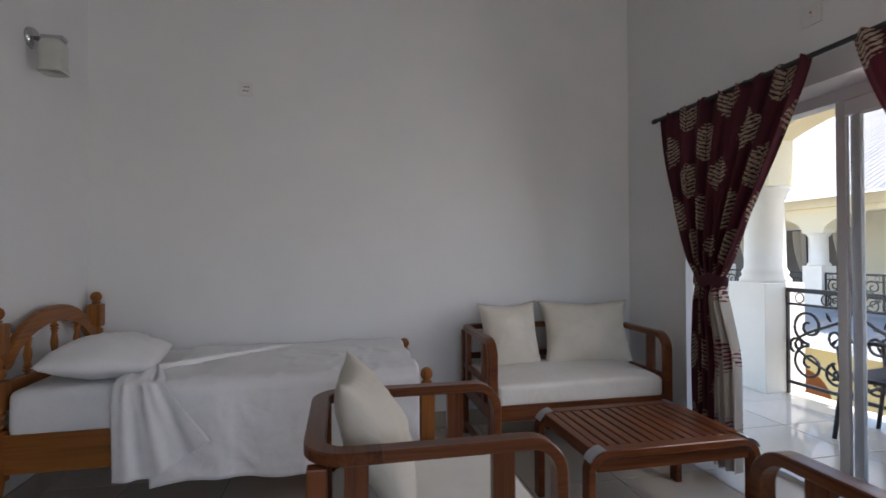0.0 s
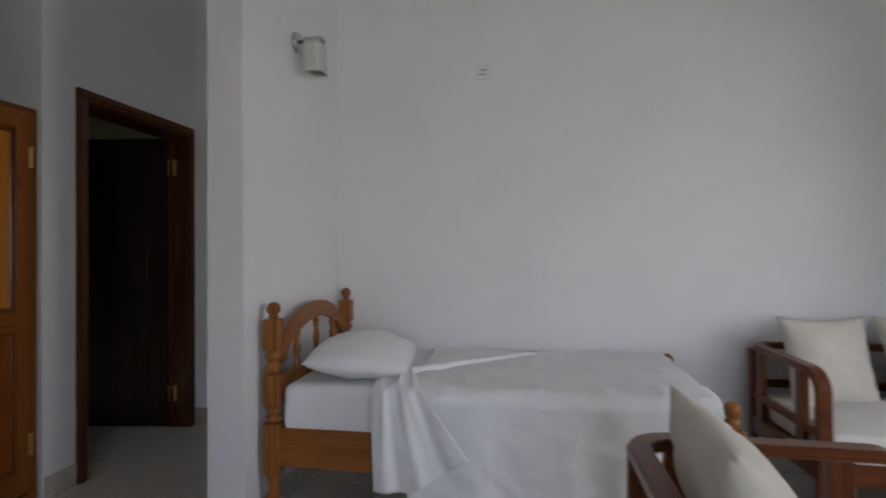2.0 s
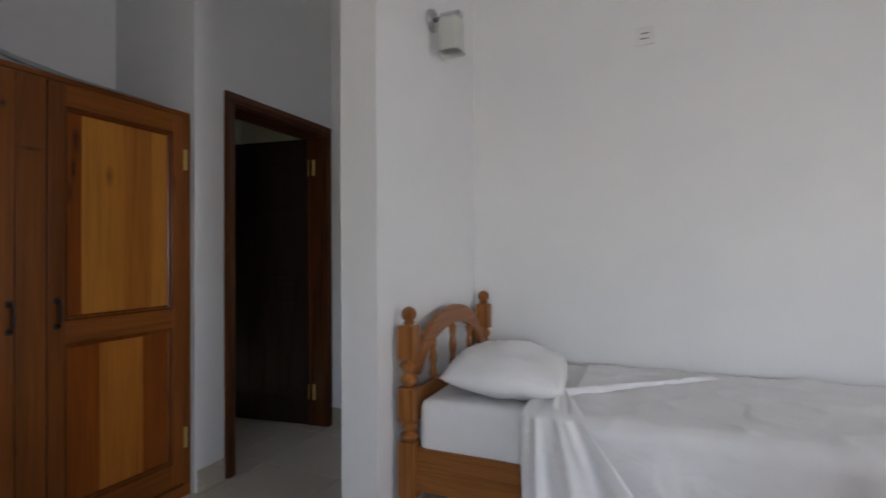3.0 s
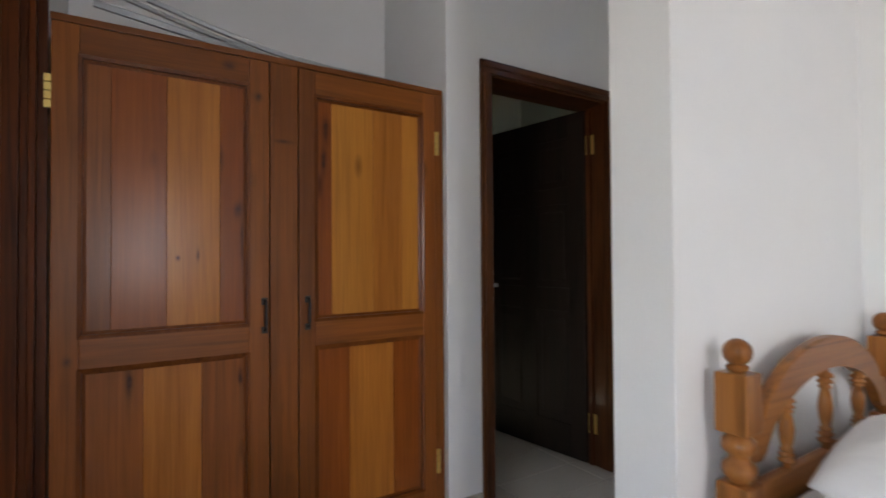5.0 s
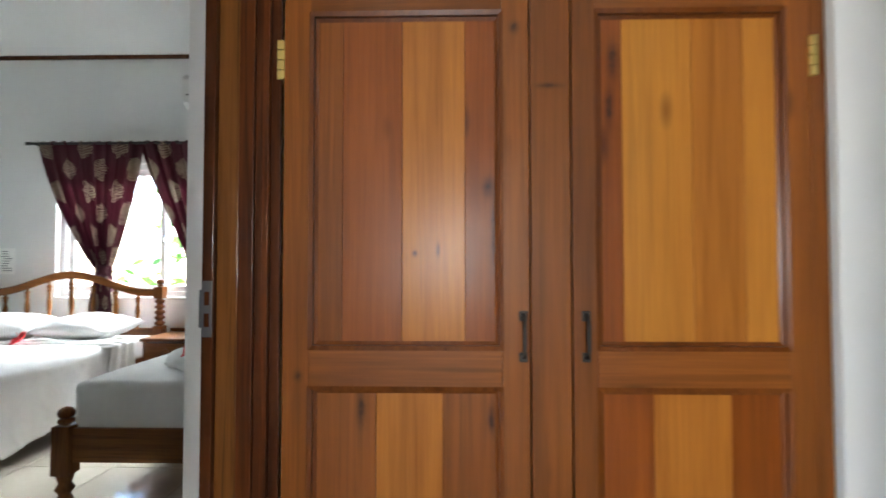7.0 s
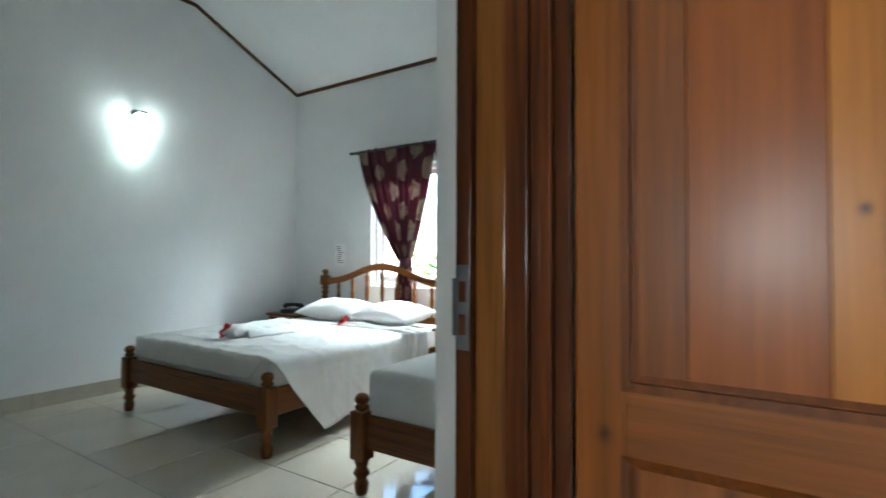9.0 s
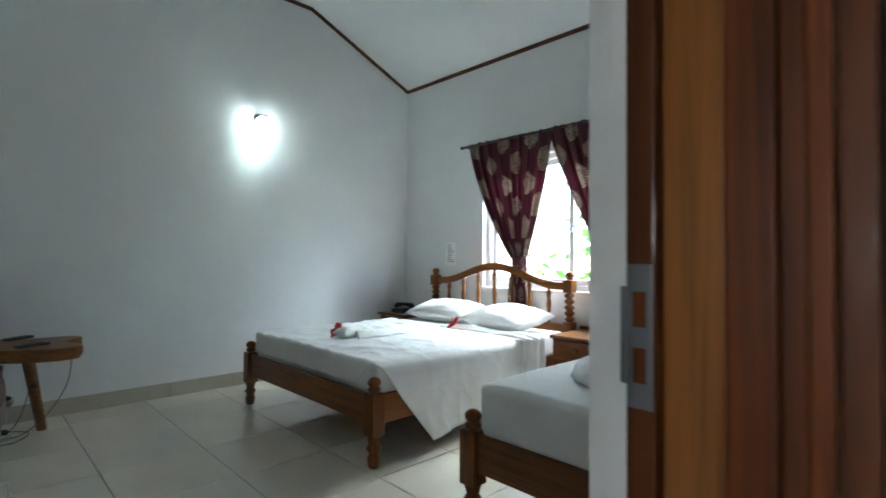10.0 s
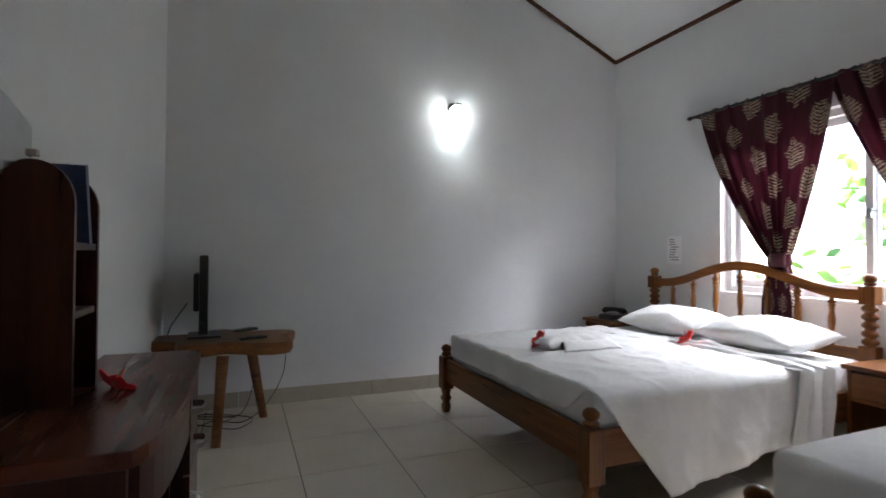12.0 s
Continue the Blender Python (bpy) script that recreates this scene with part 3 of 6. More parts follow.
for u0, u1 in ((0.14, 0.32), (0.48, 0.66)):
    for v0, v1 in ((0.24, 0.82), (1.04, 1.46), (1.64, 1.85)):
        box(bm, u0, u1, -0.018, 0.018, v0, v1, 0.012)
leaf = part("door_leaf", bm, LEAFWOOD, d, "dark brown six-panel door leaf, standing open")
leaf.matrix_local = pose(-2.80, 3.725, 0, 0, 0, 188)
hb = bmesh.new()
lathe(hb, [(0.02, 0), (0.02, 0.02), (0.009, 0.022), (0.009, 0.05)], (0, 0, 0), 12)
box(hb, -0.012, 0.11, -0.012, 0.012, 0.048, 0.066, 0.005)
h = part("handle", hb, WHITEAL, leaf, "chrome lever handle")
h.matrix_local = pose(0.74, 0.02, 1.0, -90, 180, 0)
part("lock_plate", boxes((0.715, 0.765, 0.0195, 0.024, 0.88, 1.10), bevel=0.002), CHROME, leaf, "chrome lock plate")
for z in (0.235, 1.826):
    hg = bmesh.new()
    box(hg, -2.79, -2.75, 3.734, 3.7395, z - 0.055, z + 0.055)
    for k in range(5):
        lathe(hg, [(0.008, 0), (0.008, 0.02)], (-2.797, 3.732, z - 0.055 + k * 0.0225), 10)
    part("hinge", hg, BRASS, d, "brass butt hinge")

# ---- bedroom doorway frame ----
d = tagged(new("door_2"), "moulded timber jambs of the open bedroom doorway", "door", kind="structure")


def jamb_boards(x, sgn, rows, z1):
    """Stepped jamb lining in several upright boards."""
    for y0, y1, t, mt in rows:
        part("jamb_board", box(bmesh.new(), x, x + sgn * t, y0 + 0.0005, y1 - 0.0005, 0, z1, 0.003), mt, d)


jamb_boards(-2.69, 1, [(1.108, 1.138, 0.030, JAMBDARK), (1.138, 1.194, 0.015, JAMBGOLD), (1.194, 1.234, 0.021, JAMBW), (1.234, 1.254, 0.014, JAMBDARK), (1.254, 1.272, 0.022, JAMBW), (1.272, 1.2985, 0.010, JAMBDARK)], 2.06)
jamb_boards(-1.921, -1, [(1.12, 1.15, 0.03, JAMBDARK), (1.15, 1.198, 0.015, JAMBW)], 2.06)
part("head", boxes((-2.66, -1.951, 1.112, 1.30, 2.0605, 2.115), bevel=0.004), FRAMEW[0], d)
sp = bmesh.new()
box(sp, -2.6605, -2.6575, 1.1105, 1.136, 0.982, 1.122, 0.001)
box(sp, -2.6600, -2.6565, 1.1045, 1.1105, 1.005, 1.10, 0.001)
strike = part("strike_plate", sp, STRIKE, d, "worn steel strike plate")
for z in (1.024, 1.078):
    part("latch_hole", boxes((-2.6576, -2.6570, 1.117, 1.130, z - 0.017, z + 0.017)), JAMBDARK, strike)

# ---- wardrobe in the alcove ----
wd = thing("wardrobe", pose(-2.69, 1.30, 0), "built-in two-door wardrobe of varnished mixed-tone timber", "wardrobe")
WW, WT = 1.38, 1.932
part("carcass", boxes((-0.58, -0.035, 0.0, 0.03, 0.002, 1.9), (-0.58, -0.035, WW - 0.03, WW, 0.002, 1.9), (-0.58, -0.035, 0.03, WW - 0.03, 1.87, 1.9), (-0.58, -0.56, 0.03, WW - 0.03, 0.05, 1.87), (-0.56, -0.035, 0.03, WW - 0.03, 0.05, 0.08)), STILE[2], wd)
part("top_rail", box(bmesh.new(), -0.034, 0.0, 0.0, WW, 1.909, WT, 0.003), STILE[1], wd)
part("mullion", box(bmesh.new(), -0.034, 0.0, 0.636, 0.737, 0.06, 1.908, 0.003), STILE[2], wd)
part("plinth", box(bmesh.new(), -0.034, 0.0, 0.0, WW, 0.002, 0.06, 0.003), STILE[1], wd)
part("frame_stile", box(bmesh.new(), -0.034, 0.0, 1.341, WW, 0.061, 1.908, 0.002), STILE[2], wd)


def frame_bead(bm, y0, y1, z0, z1, w, x0, x1):
    """Mitred sloping moulding round a panel: high outside, low inside."""
    o = [(y0, z0), (y1, z0), (y1, z1), (y0, z1)]
    i = [(y0 + w, z0 + w), (y1 - w, z0 + w), (y1 - w, z1 - w), (y0 + w, z1 - w)]
    m_ = [(y0 + w * 0.45, z0 + w * 0.45), (y1 - w * 0.45, z0 + w * 0.45), (y1 - w * 0.45, z1 - w * 0.45), (y0 + w * 0.45, z1 - w * 0.45)]
    rows = [[bm.verts.new((x, y, z)) for y, z in pts] for x, pts in ((x1, o), (x1 - 0.004, m_), (x0 + 0.006, m_), (x0, i))]
    for a, b in zip(rows, rows[1:]):
        for k in range(4):
            bm.faces.new((a[k], a[(k + 1) % 4], b[(k + 1) % 4], b[k]))


def wardrobe_door(y0, y1, planks_up, planks_low, hinge_y, handle_y):
    dr = new("door")
    dr.parent = wd
    zb, zm0, zm1, zt = 0.075, 0.852, 0.95, 1.905
    zp = 1.812
    s = 0.07 if y0 < 0.5 else 0.062
    fx0, fx1 = -0.022, 0.004
    part("stile", box(bmesh.new(), fx0, fx1, y0, y0 + s, zb, zt, 0.003), STILE[2], dr)
    part("stile", box(bmesh.new(), fx0, fx1, y1 - s, y1, zb, zt, 0.003), STILE[2], dr)
    part("rail", box(bmesh.new(), fx0, fx1, y0 + s, y1 - s, zb, 0.19, 0.003), STILE[1], dr)
    part("rail", box(bmesh.new(), fx0, fx1 + 0.001, y0 + s, y1 - s, zm0, zm1, 0.003), STILE[1], dr)
    part("rail", box(bmesh.new(), fx0, fx1, y0 + s, y1 - s, zp, zt, 0.003), STILE[1], dr)
    for (z0, z1), planks in (((0.19, zm0), planks_low), ((zm1, zp), planks_up)):
        bd = bmesh.new()
        frame_bead(bd, y0 + s - 0.004, y1 - s + 0.004, z0 - 0.004, z1 + 0.004, 0.026, -0.014, 0.007)
        part("moulding", bd, MOULD, dr)
        for a, b, mt in planks:
            part("plank", box(bmesh.new(), -0.02, -0.012, a + 0.0004, b - 0.0004, z0, z1, 0.0008, 1), mt, dr)
    for z in (0.30, 1.69):
        hg = bmesh.new()
        for k in range(4):
            box(hg, -0.002, 0.012, hinge_y - 0.009, hinge_y + 0.009, z - 0.052 + k * 0.026, z - 0.052 + k * 0.026 + 0.024, 0.002)
        part("hinge", hg, BRASS, dr, "brass hinge")
    hd = bmesh.new()
    tube(hd, [(0.002, handle_y, 0.928), (0.022, handle_y, 0.933), (0.03, handle_y, 0.950), (0.03, handle_y, 1.015), (0.022, handle_y, 1.032), (0.002, handle_y, 1.037)], 0.0055, 10)
    box(hd, 0.002, 0.007, handle_y - 0.011, handle_y + 0.011, 0.918, 0.942, 0.002)
    box(hd, 0.002, 0.007, handle_y - 0.011, handle_y + 0.011, 1.020, 1.046, 0.002)
    part("handle", hd, STEEL, dr, "dark bow handle")


wardrobe_door(0.003, 0.632, [(0.07, 0.153, PLANK_DARK), (0.153, 0.307, PLANK_RED), (0.307, 0.469, PLANK_TAN), (0.469, 0.566, PLANK_RED)], [(0.07, 0.242, PLANK_DARK), (0.242, 0.412, PLANK_TAN), (0.412, 0.566, PLANK_DARK)], -0.004, 0.615)
wardrobe_door(0.740, 1.338, [(0.80, 0.872, PLANK_RED), (0.872, 1.049, PLANK_GOLD), (1.049, 1.181, PLANK_TAN), (1.181, 1.277, PLANK_GOLD)], [(0.80, 0.944, PLANK_RED), (0.944, 1.138, PLANK_TAN), (1.138, 1.277, PLANK_RED)], 1.345, 0.772)


def rail_strip(pts, w, label):
    bm = bmesh.new()
    n = len(pts) - 1
    fine = []
    for k in range(n * 6 + 1):
        t = k / 6
        i = min(int(t), n - 1)
        fine.append(Vector(pts[i]).lerp(Vector(pts[i + 1]), t - i))
    flat_sweep(bm, fine, w, 0.008, (0, 0, 1))
    ob = obj("curtain_rail", bm, GREYRAIL)
    return tagged(ob, label, "curtain rail", "spare rails on the wardrobe")


rail_strip([(-2.76, 1.55, 2.065), (-2.745, 1.75, 2.01), (-2.735, 1.95, 1.965), (-2.73, 2.15, 1.945), (-2.74, 2.55, 1.942)], 0.022, "grey metal curtain rail lying on the wardrobe top")
rail_strip([(-2.80, 1.40, 2.03), (-2.79, 1.7, 1.985), (-2.78, 1.95, 1.952), (-2.78, 2.2, 1.93), (-2.80, 2.56, 1.93)], 0.028, "grey metal curtain rail lying on the wardrobe top")
rail_strip([(-2.85, 1.45, 2.10), (-2.83, 1.7, 2.03), (-2.81, 1.95, 1.975), (-2.82, 2.25, 1.934), (-2.85, 2.6, 1.93)], 0.02, "thin grey metal rail lying on the wardrobe top")

# ---- beds ----


def post_mesh(segs):
    bm = bmesh.new()
    for kind, z0, z1, r in segs:
        if kind == "sq":
            box(bm, -r, r, -r, r, z0, z1, 0.006)
        elif kind == "ball":
            c, q = (z0 + z1) / 2, (z1 - z0) / 2
            lathe(bm, [(max(0.002, r * math.sin(math.pi * k / 10)), c - q * math.cos(math.pi * k / 10)) for k in range(11)])
        elif kind == "ring":
            n = max(1, round((z1 - z0) / 0.045))
            prof = []
            for k in range(n):
                a, s = z0 + (z1 - z0) * k / n, (z1 - z0) / n
                prof += [(r * 0.62, a), (r * 0.66, a + s * 0.12), (r * 0.95, a + s * 0.3), (r, a + s * 0.5), (r * 0.95, a + s * 0.7), (r * 0.66, a + s * 0.88)]
            lathe(bm, prof + [(r * 0.62, z1)])
        elif kind == "foot":
            lathe(bm, [(r * 0.62, z0), (r * 0.75, z0 + 0.015), (r * 0.85, z0 + (z1 - z0) * 0.3), (r * 0.6, z0 + (z1 - z0) * 0.45), (r, z0 + (z1 - z0) * 0.6), (r * 0.65, z0 + (z1 - z0) * 0.75), (r * 0.95, z1)])
    return bm


def spindle_mesh(z0, z1, r):
    """A slim turned spindle with bead clusters near both ends."""
    bm = bmesh.new()
    h = z1 - z0
    half = [(0.0, 0.62), (0.08, 0.60), (0.10, 1.05), (0.13, 1.15), (0.16, 0.62), (0.175, 0.98), (0.20, 1.1), (0.225, 0.58), (0.24, 0.85), (0.26, 0.9), (0.28, 0.6), (0.38, 0.85), (0.5, 1.02)]
    prof = [(r * q, z0 + h * t) for t, q in half] + [(r * q, z1 - h * t) for t, q in half[-2::-1]]
    lathe(bm, prof, (0, 0, 0), 14)
    return bm


def bed(m, label, L, W, head, foot, rail, arch, bell, spindles, low, group="", mats=None, power=0.0):
    wood3 = mats or BEDWOOD
    b = thing("bed", m, label, "bed", group)
    for y in (0, W):
        for name, segs, x in (("head_post", head, 0), ("foot_post", foot, L)):
            post = part(name, post_mesh(segs[:-1]), wood3[2], b)
            post.location = (x, y, 0)
            part("finial", post_mesh(segs[-1:]), wood3[2], post, "", True)
    e, peak, band = arch

    def crest(u):
        w = min(1.0, u / bell)
        return e + (peak - e) * ((1 - w * w) ** power if power else 0.5 * (1 + math.cos(math.pi * w)))

    bm = bmesh.new()
    n = 40
    rows = []
    for k in range(n + 1):
        y = 0.03 + (W - 0.06) * k / n
        u = abs(2 * k / n - 1)
        z = crest(u)
        rows.append([bm.verts.new((x, y, zz)) for x, zz in ((-0.016, z - band), (0.016, z - band), (0.016, z - 0.006), (0.01, z), (-0.01, z), (-0.016, z - 0.006))])
    for a, c in zip(rows, rows[1:]):
        for k in range(6):
            bm.faces.new((a[k], a[(k + 1) % 6], c[(k + 1) % 6], c[k]))
    bm.faces.new(rows[0])
    bm.faces.new(rows[-1][::-1])
    part("arch_rail", bm, wood3[1], b)
    part("low_rail", box(bmesh.new(), -0.014, 0.014, 0.03, W - 0.03, low - 0.09, low, 0.004), wood3[1], b)
    for k in range(spindles):
        y = W * (k + 1) / (spindles + 1)
        u = abs(2 * y / W - 1)
        z = crest(u) - band + 0.006
        part("spindle", spindle_mesh(low - 0.005, z, 0.021 if W > 1.2 else 0.018), wood3[2], b).location = (0, y, 0)
    for y in (0, W):
        part("side_rail", box(bmesh.new(), 0.03, L - 0.03, y - 0.013, y + 0.013, rail[0], rail[1], 0.004), wood3[0], b)
    part("foot_rail", box(bmesh.new(), L - 0.013, L + 0.013, 0.03, W - 0.03, rail[0], rail[1], 0.004), wood3[1], b)
    part("slat_base", boxes((0.03, L - 0.03, 0.02, W - 0.02, rail[1] - 0.055, rail[1] - 0.022)), wood3[1], b)
    return b


def mattress(m, L, W, z0, z1, label):
    bm = bmesh.new()
    box(bm, 0, L, 0, W, z0, z1, 0.045, 5)
    bmesh.ops.subdivide_edges(bm, edges=[e for e in bm.edges if e.calc_length() > 0.3], cuts=12, use_grid_fill=True)
    for v in bm.verts:
        v.co += Vector((noise.noise(v.co * 5) * 0.006, noise.noise(v.co * 5 + Vector((7, 0, 0))) * 0.006, noise.noise(v.co * 4 + Vector((0, 9, 0))) * 0.006))
    ob = obj("mattress", bm, LINEN, None, "", True)
    ob.matrix_world = m
    return tagged(ob, label, "mattress")


def put(ob, m, label, category, group=""):
    ob.matrix_world = m
    return tagged(ob, label, category, group)


HEAD1 = [("foot", 0.0, 0.24, 0.036), ("sq", 0.24, 0.465, 0.036), ("ring", 0.465, 0.545, 0.037), ("sq", 0.545, 0.68, 0.036), ("ring", 0.68, 0.79, 0.037), ("sq", 0.79, 0.925, 0.036), ("ring", 0.925, 0.945, 0.024), ("ball", 0.938, 1.0, 0.031)]
FOOT1 = [("foot", 0.0, 0.22, 0.036), ("sq", 0.22, 0.54, 0.036), ("ring", 0.54, 0.585, 0.03), ("ball", 0.575, 0.645, 0.032)]
HEAD2 = [("foot", 0.0, 0.2, 0.042), ("sq", 0.2, 0.62, 0.042), ("ring", 0.62, 0.86, 0.043), ("sq", 0.86, 0.965, 0.041), ("ring", 0.965, 0.99, 0.032), ("ball", 0.98, 1.035, 0.036)]
FOOT2 = [("foot", 0.0, 0.17, 0.042), ("sq", 0.17, 0.40, 0.042), ("ring", 0.40, 0.435, 0.036), ("ball", 0.425, 0.485, 0.037)]
bed(pose(-1.425, 2.665, 0), "single bed of amber varnished wood with turned posts, against the wall", 1.885, 0.895, HEAD1, FOOT1, (0.275, 0.445), (0.80, 0.965, 0.085), 0.86, 3, 0.66, "", PINE, 0.62)
bed(pose(-5.77, -2.46, 0), "double bed of amber varnished wood with an arched spindle headboard", 1.965, 1.60, HEAD2, FOOT2, (0.225, 0.385), (0.945, 1.10, 0.066), 0.92, 7, 0.60, "bedroom beds")
bed(pose(-5.77, -0.107, 0), "second amber wooden bed with turned posts", 1.995, 1.0, HEAD2, FOOT2, (0.225, 0.385), (0.945, 1.06, 0.066), 0.92, 4, 0.60, "bedroom beds")
mattress(pose(-1.385, 2.66, 0), 1.80, 0.885, 0.424, 0.635, "white sheeted mattress on the single bed")
mattress(pose(-5.735, -2.445, 0), 1.905, 1.57, 0.364, 0.545, "white sheeted mattress on the double bed")
mattress(pose(-5.735, -0.09, 0), 1.95, 0.965, 0.364, 0.60, "white sheeted mattress on the second bed")


def side_drape(edge, sgn, x_of, top, far, hem_of, folds=0.014, freq=24.0, out=0.012, seed=0.0, foot=99.0):
    """A sheet lying from y=far to the mattress edge and hanging down its side."""
    def fn(u, v):
        flat = abs(edge - far)
        x = x_of(u, v)
        hem = hem_of(u)
        drop = top - hem
        s = v * (flat + drop)
        hang = max(0.0, s - flat)
        if s < flat - 0.04:
            y, z = far + sgn * s, top + 0.006
        elif s < flat + 0.04:
            a = (s - flat + 0.04) / 0.08 * math.pi / 2
            y, z = edge + sgn * (-0.04 + 0.04 * math.sin(a) + out * (1 - math.cos(a))), top + 0.006 - 0.04 * (1 - math.cos(a))
        else:
            y, z = edge + sgn * out, top - hang + 0.0
        k = min(1.0, hang / max(0.05, drop))
        y += sgn * (k * folds * (1 + math.sin(x * freq + seed + 1.3 * noise.noise(Vector((x * 4, seed, 0)))))) + sgn * 0.004 * noise.noise(Vector((x * 9, z * 9, seed)))
        for cx in (-0.47, -0.13, -4.45):
            y += sgn * 0.007 * math.exp(-((x - cx) / 0.008) ** 2) * k
        rid = 1 - abs(noise.noise(Vector((x * 6, z * 5 + y * 3, seed + 3))))
        y += sgn * 0.010 * max(0.0, rid - 0.82) * 5 * k
        z += 0.010 * max(0.0, (1 - abs(noise.noise(Vector((x * 4.5 + 1.3 * y, y * 5, seed + 8))))) - 0.85) * 6 * (1 - k)
        z += 0.007 * noise.noise(Vector((x * 5, y * 7, seed))) * (1 - k) + 0.005 * abs(noise.noise(Vector((x * 13, y * 11, seed + 5)))) * (1 - k)
        if x > foot:
            over = x - foot
            x, z = foot + 0.012 * math.sin(min(1.0, over / 0.05) * math.pi / 2) + 0.006 * math.sin(y * 19), z - max(0.0, over - 0.015)
        return (x, y, z)
    return fn


sh = obj("bed_sheet", cloth_grid(side_drape(2.648, -1, lambda u, v: -0.80 + (1.22 + 0.14 * max(0.0, 0.6 - v)) * u - 0.05 * (1 - v) * (1 - u), 0.642, 3.50, lambda u: 0.185 + 0.03 * u + 0.012 * math.sin(u * 9), 0.012, 21.0, 0.03, 0.0, 0.415), 84, 70), LINEN, None, "", True)
tagged(sh, "white bed sheet draped over the side of the single bed", "bed sheet")


def corner_fold(u, v):
    c = -0.885 + 0.03 * v + 0.10 * max(0, v - 0.3)
    w = 0.06 + 0.30 * v ** 0.8
    x = c + (u - 0.38) * w * 1.1
    s = v * 0.635
    flat = 0.22
    gather = math.sin(u * 15 + v * 3 + 2 * noise.noise(Vector((u * 3, v * 2, 1)))) * (0.007 + 0.006 * v) + 0.0045 * math.sin(u * 37 + v * 5) * (1 - 0.5 * v)
    if s < flat:
        return (x, 2.86 - s, 0.678 + gather * 0.8 - 0.02 * (s / flat) + 0.01 * math.sin(u * math.pi))
    k = (s - flat) / 0.5
    bow = 0.03 * math.sin(min(1, k * 4) * math.pi / 2)
    return (x, 2.625 - bow - 0.03 + gather, 0.655 - (s - flat) * (1.0 - 0.62 * max(0.0, u - 0.40)) + 0.0)


part("turned_corner", cloth_grid(corner_fold, 36, 40), LINEN, sh, "crumpled corner of the sheet hanging down", True)


def ridge(u, v):
    a = v * 0.62
    x = -0.87 + 0.55 * v + (u - 0.5) * (0.03 + 0.10 * v)
    y = 2.86 + 0.5 * v + (u - 0.5) * 0.10
    return (x, y, 0.652 + 0.03 * math.sin(u * math.pi) * (1 - 0.6 * v) + 0.006 * noise.noise(Vector((x * 12, y * 12, 3))))


part("turned_edge", cloth_grid(ridge, 14, 30), LINEN, sh, "", True)
put(obj("pillow", pillow_mesh(0.46, 0.62, 0.19, 1, -0.05), LINEN, None, "", True), pose(-1.10, 2.97, 0.718, 0, 4, 9), "white bed pillow on the single bed", "pillow")

E2 = -0.868
sh2 = obj("bed_sheet", cloth_grid(side_drape(E2, 1, lambda u, v: -3.66 - 1.50 * u - 0.54 * (max(0, v - 0.66) / 0.34) * (1 - u) ** 1.6, 0.55, -2.42, lambda u: 0.06 + 0.10 * math.sin(u * math.pi * 0.5) * u + 0.03 * u, 0.014, 15.0, 0.034, 2.0, -3.832), 84, 80), LINEN, None, "", True)
tagged(sh2, "white bed sheet hanging over the side of the double bed", "bed sheet")


def throw_strip(u, v):
    x = -5.24 + 0.16 * max(0.0, v - 0.35) + (u - 0.5) * (0.16 + 0.24 * max(0.0, v - 0.3))
    s = v * 1.25
    flat = 0.78
    g = 0.010 * math.sin(u * 17 + v * 2) + 0.012 * noise.noise(Vector((u * 5, v * 6, 8)))
    if s < flat:
        return (x + 0.12 * (1 - v), E2 - flat + s, 0.562 + 0.014 * math.sin(u * math.pi) + g)
    return (x, E2 + 0.075 + g * 1.3, 0.565 - (s - flat) * 1.02)


part("turned_band", cloth_grid(throw_strip, 30, 60), LINEN, sh2, "", True)


def cross_band(u, v):
    y = -2.42 + 0.92 * v
    x = -5.02 - 0.16 * v + (u - 0.5) * 0.22
    return (x, y, 0.556 + 0.010 * abs(math.sin(u * 9.4)) + 0.005 * noise.noise(Vector((x * 10, y * 6, 2))))


part("folded_edge", cloth_grid(cross_band, 24, 30), LINEN, sh2, "", True)
for nm, x, y, rz in (("pillow", -5.47, -1.98, 6), ("pillow", -5.46, -1.27, -4)):
    put(obj(nm, pillow_mesh(0.46, 0.67, 0.20, x + y, -0.02), LINEN, None, "", True), pose(x, y, 0.648, 0, 6, rz), "plump white pillow on the double bed", "pillow", "double bed pillows")
put(obj("pillow", pillow_mesh(0.46, 0.66, 0.16, 5), LINEN, None, "", True), pose(-5.47, 0.35, 0.69, 0, 6, 5), "plump white pillow on the second bed", "pillow")


